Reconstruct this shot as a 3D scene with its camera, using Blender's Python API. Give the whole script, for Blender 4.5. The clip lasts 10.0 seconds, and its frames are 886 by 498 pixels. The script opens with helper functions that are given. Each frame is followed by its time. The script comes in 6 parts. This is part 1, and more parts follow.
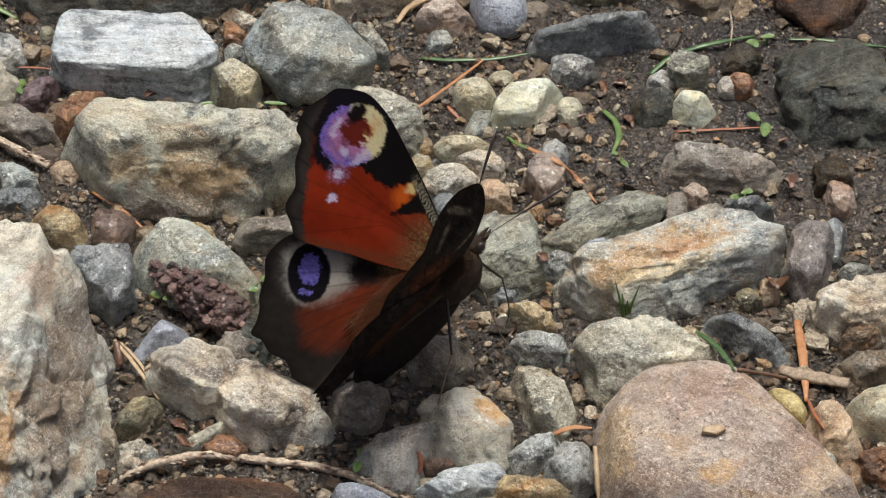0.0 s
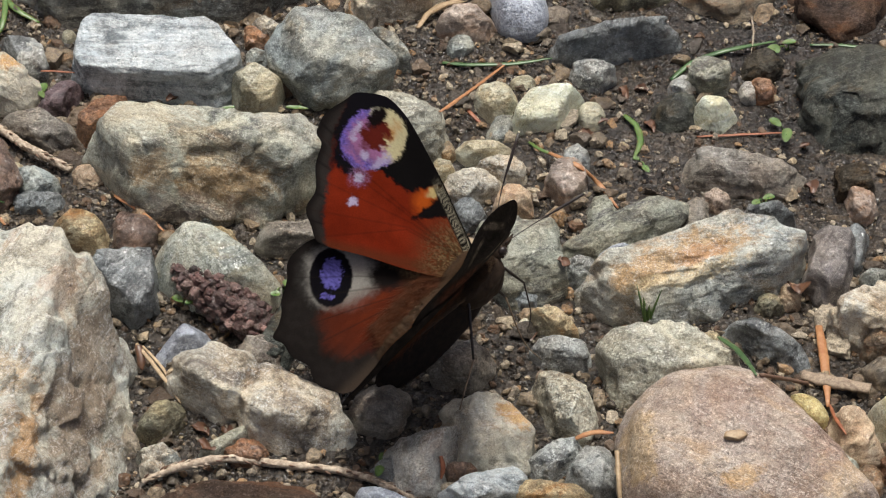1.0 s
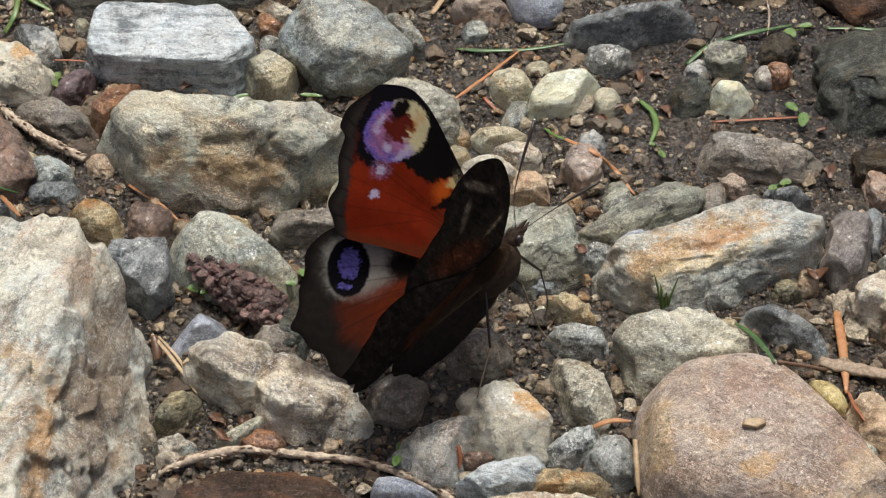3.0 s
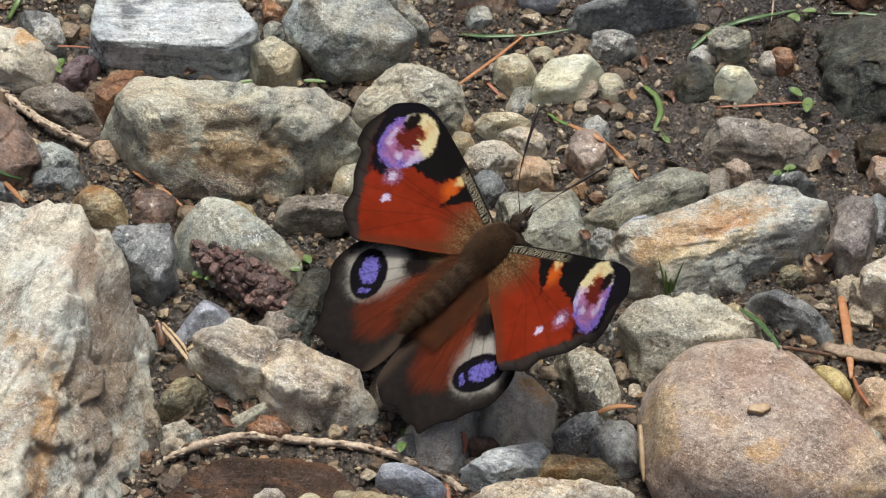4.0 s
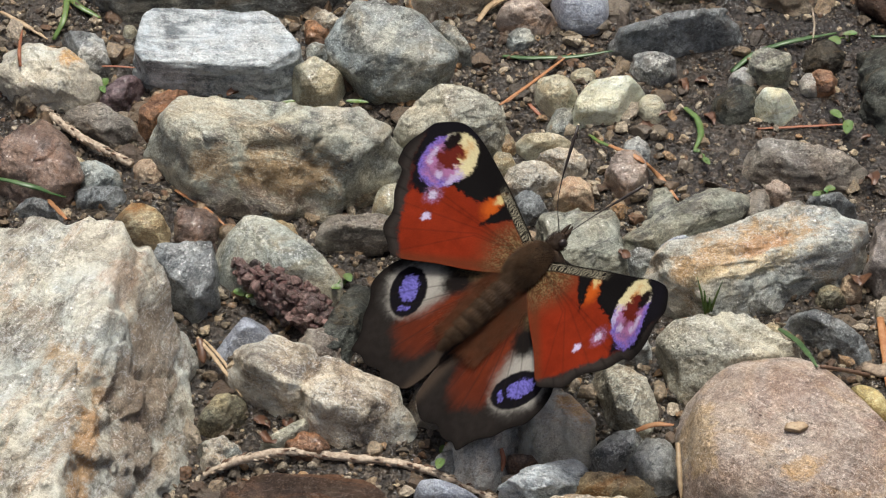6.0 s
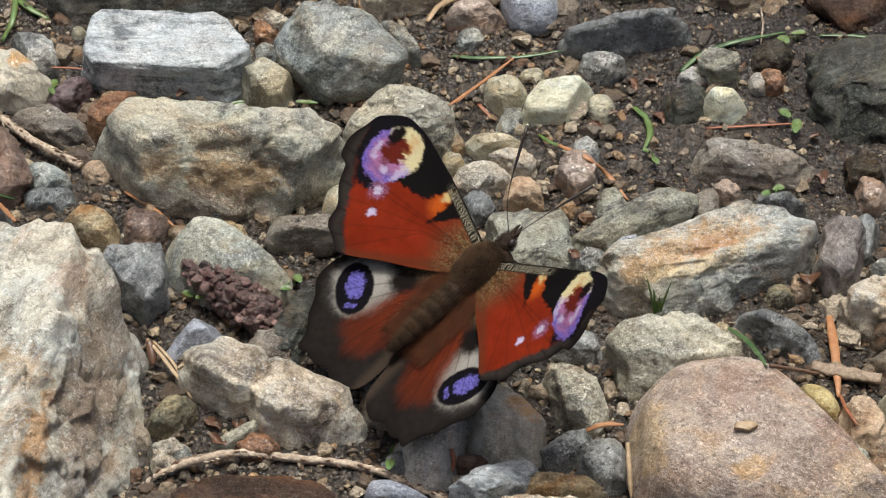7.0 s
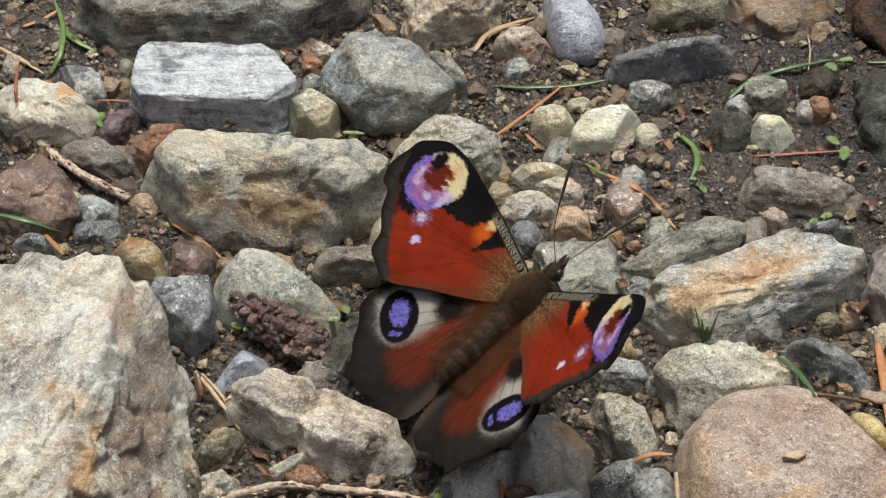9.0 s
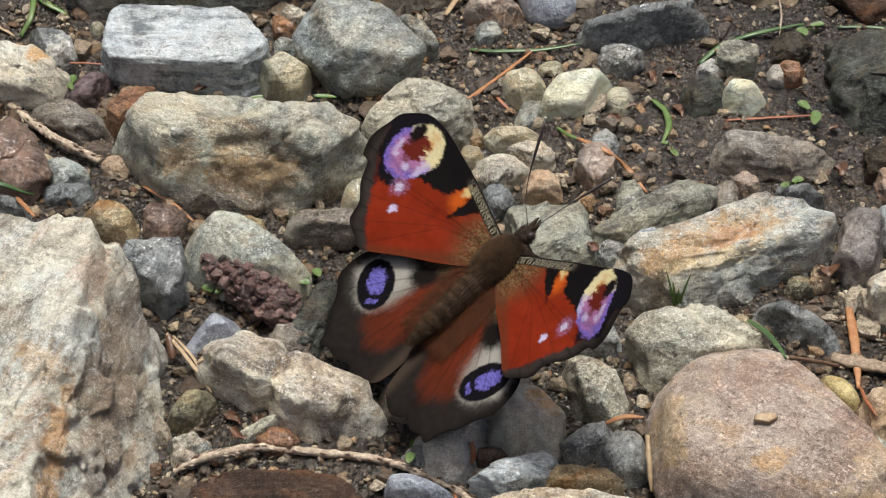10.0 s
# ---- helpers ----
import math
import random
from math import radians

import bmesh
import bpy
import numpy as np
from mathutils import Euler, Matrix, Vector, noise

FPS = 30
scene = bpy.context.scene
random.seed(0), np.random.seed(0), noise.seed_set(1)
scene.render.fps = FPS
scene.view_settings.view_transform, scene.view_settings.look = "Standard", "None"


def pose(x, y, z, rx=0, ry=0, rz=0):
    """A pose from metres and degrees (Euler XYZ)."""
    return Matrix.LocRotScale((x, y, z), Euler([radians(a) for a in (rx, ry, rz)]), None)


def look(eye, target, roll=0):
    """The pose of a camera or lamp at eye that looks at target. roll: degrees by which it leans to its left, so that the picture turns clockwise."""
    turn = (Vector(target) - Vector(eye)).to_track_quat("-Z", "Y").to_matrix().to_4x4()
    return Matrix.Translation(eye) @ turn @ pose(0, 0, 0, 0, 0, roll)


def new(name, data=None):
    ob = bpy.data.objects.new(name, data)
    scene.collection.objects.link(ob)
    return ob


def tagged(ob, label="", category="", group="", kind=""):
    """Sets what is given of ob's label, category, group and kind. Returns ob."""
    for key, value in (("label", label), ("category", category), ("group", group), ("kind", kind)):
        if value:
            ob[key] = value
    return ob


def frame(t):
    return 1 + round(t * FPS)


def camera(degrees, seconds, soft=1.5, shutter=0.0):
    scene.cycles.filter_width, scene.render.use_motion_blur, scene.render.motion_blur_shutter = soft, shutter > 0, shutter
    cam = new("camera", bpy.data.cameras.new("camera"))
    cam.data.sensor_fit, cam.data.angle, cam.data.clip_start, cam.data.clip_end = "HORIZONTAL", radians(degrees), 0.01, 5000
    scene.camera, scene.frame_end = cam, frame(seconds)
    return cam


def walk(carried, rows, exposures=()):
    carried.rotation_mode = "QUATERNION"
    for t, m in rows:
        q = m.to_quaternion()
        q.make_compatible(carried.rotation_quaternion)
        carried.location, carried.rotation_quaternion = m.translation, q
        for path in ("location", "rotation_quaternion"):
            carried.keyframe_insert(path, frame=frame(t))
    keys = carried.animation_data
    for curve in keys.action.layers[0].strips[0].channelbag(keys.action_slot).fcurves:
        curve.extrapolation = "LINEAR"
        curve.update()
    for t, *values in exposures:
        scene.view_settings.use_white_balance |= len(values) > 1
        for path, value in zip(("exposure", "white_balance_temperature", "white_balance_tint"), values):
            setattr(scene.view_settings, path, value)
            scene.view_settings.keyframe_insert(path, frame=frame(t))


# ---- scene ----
rows = [
    (t, pose(x, y, z, rx, ry, rz))
    for t, x, y, z, rx, ry, rz in (
        (0.0, 0.00004, -0.36475, 0.36879, 45.000, -0.001, -0.001),
        (0.5, -0.00144, -0.36497, 0.36947, 45.055, -0.157, 0.139),
        (1.0, -0.00157, -0.36508, 0.36883, 45.104, 0.054, 0.248),
        (1.5, 0.00046, -0.36380, 0.36917, 45.081, 0.693, 0.584),
        (2.0, -0.00204, -0.36394, 0.36881, 45.101, 0.549, 0.358),
        (2.5, -0.00151, -0.36289, 0.36915, 44.903, 0.488, 0.200),
        (4.0, -0.00250, -0.36187, 0.36916, 44.348, 0.560, 0.116),
        (4.5, -0.00244, -0.36338, 0.36806, 44.371, 0.169, -0.231),
        (5.0, -0.00240, -0.36370, 0.36943, 44.317, -0.005, -0.047),
        (5.5, -0.00292, -0.36496, 0.36913, 44.732, 0.617, 0.717),
        (5.7, -0.00103, -0.36594, 0.36840, 45.093, 1.081, 1.048),
        (6.8, 0.00026, -0.36524, 0.36864, 44.990, 0.763, 0.365),
        (7.0, 0.00039, -0.36546, 0.36896, 45.001, 0.633, 0.234),
        (7.5, 0.00108, -0.36634, 0.36876, 45.051, 0.719, 0.450),
        (8.0, 0.00024, -0.36554, 0.36992, 45.175, 0.915, 0.338),
        (8.5, 0.00255, -0.36483, 0.36986, 45.549, 1.471, 0.610),
        (9.0, 0.00199, -0.36465, 0.36956, 45.451, 1.632, 0.705),
        (9.5, 0.00049, -0.36573, 0.36837, 45.200, 1.368, 0.508),
        (10.0, 0.00097, -0.36567, 0.36867, 44.921, 1.112, 0.337),
    )
]
cam = camera(16.0, 10.0, soft=1.2)
walk(cam, rows, exposures=((0.0, 0.05), (10.0, 0.05)))

# ---- sky and sun ----
SUN_HEIGHT, SUN_TURN = 74.0, 8.0  # degrees above the ground; clockwise from +y
world = bpy.data.worlds.new("sky")
scene.world = world
world.use_nodes = True
wn = world.node_tree.nodes
sky = wn.new("ShaderNodeTexSky")
sky.sky_type = "NISHITA"
sky.sun_disc = False
sky.sun_elevation, sky.sun_rotation = radians(SUN_HEIGHT), radians(SUN_TURN)
sky.air_density, sky.dust_density, sky.ozone_density = 0.45, 7.0, 0.45
wn["Background"].inputs["Strength"].default_value = 0.128
world.node_tree.links.new(sky.outputs["Color"], wn["Background"].inputs["Color"])
sun = new("sun", bpy.data.lights.new("sun", "SUN"))
sun.data.energy, sun.data.angle, sun.data.color = 3.5, radians(15.0), (1.0, 0.985, 0.94)
az, el = radians(SUN_TURN), radians(SUN_HEIGHT)
sun.matrix_world = look((math.sin(az) * math.cos(el), math.cos(az) * math.cos(el), math.sin(el)), (0, 0, 0))

MM = 0.001


# ---- materials ----
class Nodes:
    """A small helper that wires a node material."""

    def __init__(self, name):
        self.mat = bpy.data.materials.new(name)
        self.mat.use_nodes = True
        self.tree = self.mat.node_tree
        self.bsdf = self.tree.nodes["Principled BSDF"]
        self.out = self.tree.nodes["Material Output"]

    def add(self, kind, **sets):
        node = self.tree.nodes.new("ShaderNode" + kind)
        for key, value in sets.items():
            if key == "op":
                node.operation = value
            elif key == "blend":
                node.blend_type = value
            elif key == "data":
                node.data_type = value
            elif key == "attr":
                node.attribute_name = value
            elif key == "wave":
                node.wave_type, node.bands_direction = "BANDS", value
            elif key == "feature":
                node.feature = value
        return node

    def link(self, a, b):
        self.tree.links.new(a, b)

    def put(self, socket, value):
        if isinstance(value, bpy.types.NodeSocket):
            self.link(value, socket)
        else:
            socket.default_value = value

    def noise(self, where, scale, detail=4.0, rough=0.6, twist=0.0):
        node = self.add("TexNoise")
        self.link(where, node.inputs["Vector"])
        for key, value in (("Scale", scale), ("Detail", detail), ("Roughness", rough), ("Distortion", twist)):
            node.inputs[key].default_value = value
        return node.outputs["Fac"]

    def cells(self, where, scale, feature="F1", output="Color"):
        node = self.add("TexVoronoi", feature=feature)
        self.link(where, node.inputs["Vector"])
        node.inputs["Scale"].default_value = scale
        return node.outputs[output]

    def ramp(self, fac, *stops):
        node = self.add("ValToRGB")
        self.put(node.inputs["Fac"], fac)
        els = node.color_ramp.elements
        while len(els) < len(stops):
            els.new(0.5)
        for el, (pos, col) in zip(els, stops):
            el.position = pos
            el.color = (*col, 1) if isinstance(col, tuple) else (col, col, col, 1)
        return node.outputs["Color"]

    def mix(self, fac, a, b, blend="MIX"):
        node = self.add("Mix", data="RGBA", blend=blend)
        self.put(node.inputs["Factor"], fac)
        for key, value in ((6, a), (7, b)):
            self.put(node.inputs[key], (*value, 1) if isinstance(value, tuple) else value)
        return node.outputs[2]

    def math(self, op, a, b=0.0):
        node = self.add("Math", op=op)
        self.put(node.inputs[0], a)
        self.put(node.inputs[1], b)
        return node.outputs[0]

    def bump(self, height, strength, distance, crystals=None, tilt=0.0):
        """Relief; crystals (cell colours) tilt each grain's face by itself."""
        node = self.add("Bump")
        self.put(node.inputs["Height"], height)
        node.inputs["Strength"].default_value = strength
        node.inputs["Distance"].default_value = distance
        normal = node.outputs["Normal"]
        if crystals:
            off = self.add("VectorMath", op="SUBTRACT")
            self.link(crystals, off.inputs[0])
            off.inputs[1].default_value = (0.5, 0.5, 0.5)
            scaled = self.add("VectorMath", op="SCALE")
            self.link(off.outputs[0], scaled.inputs[0])
            scaled.inputs["Scale"].default_value = tilt
            total = self.add("VectorMath", op="ADD")
            self.link(normal, total.inputs[0])
            self.link(scaled.outputs[0], total.inputs[1])
            unit = self.add("VectorMath", op="NORMALIZE")
            self.link(total.outputs[0], unit.inputs[0])
            normal = unit.outputs[0]
        self.link(normal, self.bsdf.inputs["Normal"])

    def water(self, where, scale, tilt, weight):
        """A thin wet coat whose small facets glitter in the sun."""
        base = self.add("NewGeometry").outputs["Normal"]
        off = self.add("VectorMath", op="SUBTRACT")
        self.link(self.cells(where, scale), off.inputs[0])
        off.inputs[1].default_value = (0.5, 0.5, 0.5)
        scaled = self.add("VectorMath", op="SCALE")
        self.link(off.outputs[0], scaled.inputs[0])
        scaled.inputs["Scale"].default_value = tilt
        total = self.add("VectorMath", op="ADD")
        self.link(base, total.inputs[0])
        self.link(scaled.outputs[0], total.inputs[1])
        unit = self.add("VectorMath", op="NORMALIZE")
        self.link(total.outputs[0], unit.inputs[0])
        self.link(unit.outputs[0], self.bsdf.inputs["Coat Normal"])
        self.set(Coat_Weight=weight, Coat_Roughness=0.13, Coat_IOR=1.45)

    def set(self, **values):
        for key, value in values.items():
            self.put(self.bsdf.inputs[key.replace("_", " ")], value)
        return self.mat


def rock(name, light, mid, dark, stain, bands=0.0, turn=(0.0, 0.0, 0.0), stains=0.35, specks=0.4, gloss=0.55, patches=()):
    """Wet stone: patches of three tones, bands, rusty stains, fissures, dark and glittering grains.
    patches: (centre, half sizes, turn, colour, strength) of large stains and tinted areas, in mm from the stone's foot."""
    light, mid, dark = [(r * 0.918, g, b * 1.06) for r, g, b in (light, mid, dark)]
    n = Nodes(name)
    tex = n.add("TexCoord")
    info = n.add("ObjectInfo")
    shift = n.add("VectorMath", op="SCALE")
    n.link(tex.outputs["Object"], shift.inputs[0])
    shift.inputs["Scale"].default_value = 1000.0  # millimetres
    move = n.add("VectorMath", op="ADD")
    n.link(shift.outputs["Vector"], move.inputs[0])
    n.link(n.math("MULTIPLY", info.outputs["Random"], 300.0), move.inputs[1])
    where = move.outputs["Vector"]
    warp = n.add("VectorMath", op="ADD")
    n.link(where, warp.inputs[0])
    wobble = n.add("TexNoise")
    n.link(where, wobble.inputs["Vector"])
    wobble.inputs["Scale"].default_value, wobble.inputs["Detail"].default_value = 0.9, 4.0
    n.link(wobble.outputs["Color"], warp.inputs[1])
    big = n.noise(where, 0.10, 7, 0.62, 1.0)
    fine = n.noise(where, 0.8, 7, 0.72)
    grain = n.noise(where, 4.5, 4, 0.75)
    crystals = n.cells(warp.outputs[0], 2.6)
    tone = n.math("ADD", n.math("MULTIPLY", big, 0.68), n.math("MULTIPLY", fine, 0.32))
    col = n.ramp(tone, (0.40, dark), (0.49, mid), (0.58, light))
    mapping = n.add("Mapping")
    n.link(where, mapping.inputs["Vector"])
    mapping.inputs["Rotation"].default_value = [radians(a) for a in turn]
    mapping.vector_type = "TEXTURE"
    mapping.inputs["Scale"].default_value = (6.0, 1.0, 1.0)
    streak = n.noise(mapping.outputs["Vector"], 0.5, 7, 0.68, 0.6)
    if bands:
        col = n.mix(n.math("MULTIPLY", n.ramp(streak, (0.48, 0.0), (0.58, 1.0)), bands), col, light)
        col = n.mix(n.math("MULTIPLY", n.ramp(streak, (0.36, 1.0), (0.47, 0.0)), bands), col, dark)
    # stains: a soft wash, and rusty patches drawn out along the bands
    wash = n.ramp(n.noise(where, 0.07, 4, 0.6, 0.6), (0.44, 0.0), (0.60, 1.0))
    col = n.mix(n.math("MULTIPLY", wash, 0.55 * stains), col, tuple(0.45 * a + 0.55 * c for a, c in zip(mid, stain)))
    loose = n.add("Mapping")
    n.link(where, loose.inputs["Vector"])
    loose.inputs["Rotation"].default_value = [radians(a) for a in turn]
    loose.vector_type = "TEXTURE"
    loose.inputs["Scale"].default_value = (2.5, 1.0, 1.0)
    rusty = n.ramp(n.noise(loose.outputs["Vector"], 0.16, 7, 0.68, 0.9), (0.53, 0.0), (0.61, 1.0))
    col = n.mix(n.math("MULTIPLY", rusty, min(1.0, 1.15 * stains)), col, stain)
    for at, half, spin, tint, much in patches:
        spot = n.add("Mapping")
        spot.vector_type = "TEXTURE"
        n.link(shift.outputs["Vector"], spot.inputs["Vector"])
        spot.inputs["Location"].default_value, spot.inputs["Scale"].default_value = at, half
        spot.inputs["Rotation"].default_value = (0, 0, radians(spin))
        far = n.add("VectorMath", op="LENGTH")
        n.link(spot.outputs["Vector"], far.inputs[0])
        ragged = n.math("ADD", far.outputs["Value"], n.math("MULTIPLY", n.math("SUBTRACT", n.noise(where, 0.28, 7, 0.7, 0.5), 0.5), 2.2))
        ragged = n.math("ADD", ragged, n.math("MULTIPLY", n.math("SUBTRACT", streak, 0.5), 1.2))
        col = n.mix(n.math("MULTIPLY", n.ramp(ragged, (0.6, 1.0), (1.1, 0.0)), much), col, tint)
    # white veins
    vein = n.ramp(n.noise(mapping.outputs["Vector"], 0.2, 5, 0.6, 1.6), (0.488, 0.0), (0.50, 1.0), (0.512, 0.0))
    col = n.mix(n.math("MULTIPLY", vein, 0.45), col, tuple(min(0.8, c * 1.35 + 0.05) for c in light))
    # crystal grains, pale and dark, thicker in some places than in others
    place = n.ramp(n.noise(where, 0.24, 3, 0.6, 0.8), (0.38, 0.3), (0.60, 1.0))
    each = n.ramp(crystals, (0.15, 0.15), (0.5, 0.48), (0.85, 0.85))
    col = n.mix(n.math("MULTIPLY", place, 0.06 + 0.32 * specks), col, each, "OVERLAY")
    dots = n.ramp(n.cells(warp.outputs[0], 2.2), (0.0, 1.0), (0.20, 1.0), (0.24, 0.0))
    col = n.mix(n.math("MULTIPLY", n.math("MULTIPLY", dots, place), 0.6 * specks), col, tuple(c * 0.45 for c in dark))
    # pale grains, near white, that also stand in the colour for sun glints
    pale = n.ramp(n.cells(warp.outputs[0], 3.8), (0.0, 0.0), (0.72, 0.0), (0.75, 1.0))
    col = n.mix(n.math("MULTIPLY", n.math("MULTIPLY", pale, place), 0.12 + specks * 0.6), col, tuple(min(0.88, c * 1.65 + 0.03) for c in light))
    col = n.mix(0.55, col, n.ramp(grain, (0.32, 0.12), (0.68, 0.88)), "OVERLAY")
    dirt = n.ramp(n.noise(where, 0.3, 7, 0.75), (0.54, 0.0), (0.66, 1.0))
    col = n.mix(n.math("MULTIPLY", dirt, 0.1 + 0.7 * specks), col, (0.08, 0.06, 0.038))
    pits = n.math("MULTIPLY", n.ramp(n.noise(where, 1.3, 3, 0.6), (0.33, 1.0), (0.40, 0.0)), place)
    col = n.mix(n.math("MULTIPLY", pits, 0.1 + 0.9 * specks), col, tuple(c * 0.35 for c in dark))
    # fine cracks with dirt in them, and a cooler or warmer cast from place to place
    split = 0.05 if specks < 0.25 else 0.2
    crack = n.ramp(n.noise(mapping.outputs["Vector"], 0.12, 6, 0.62, 1.3), (0.488, 0.0), (0.50, 1.0), (0.512, 0.0))
    crack = n.math("MULTIPLY", crack, n.ramp(n.noise(where, 0.13, 3, 0.6), (0.42, 0.0), (0.56, 1.0)))
    col = n.mix(n.math("MULTIPLY", crack, split), col, tuple(0.4 * c for c in dark))
    cast = n.ramp(n.noise(where, 0.085, 5, 0.65, 0.9), (0.40, (0.94, 1.0, 1.03)), (0.60, (1.04, 0.99, 0.89)))
    col = n.mix(min(1.0, 3.0 * stains), col, cast, "MULTIPLY")
    rich = n.add("HueSaturation")
    n.link(col, rich.inputs["Color"])
    rich.inputs["Saturation"].default_value, rich.inputs["Value"].default_value = 1.05, 1.0
    col = rich.outputs["Color"]
    coarse = n.noise(where, 0.32, 6, 0.66, 0.4)
    relief = n.math("ADD", n.math("MULTIPLY", fine, 0.75), n.math("MULTIPLY", grain, 0.30))
    relief = n.math("SUBTRACT", n.math("ADD", relief, n.math("MULTIPLY", streak, 0.7 * bands)), n.math("MULTIPLY", pits, 0.35))
    relief = n.math("SUBTRACT", n.math("ADD", relief, n.math("MULTIPLY", coarse, 0.8 + 1.0 * stains)), n.math("MULTIPLY", crack, split))
    n.bump(relief, 1.0, 0.85 * MM, crystals, 0.14 + 0.5 * specks)
    # a film of water in places, with glittering grains
    n.water(where, 6.5, 0.62, n.ramp(n.noise(where, 0.17, 5, 0.65), (0.42, 1.45 * (1 - gloss)), (0.58, 0.04)))
    return n.set(Base_Color=col, Roughness=gloss, Specular_IOR_Level=0.5 if mid[0] > 0.05 else 0.2)


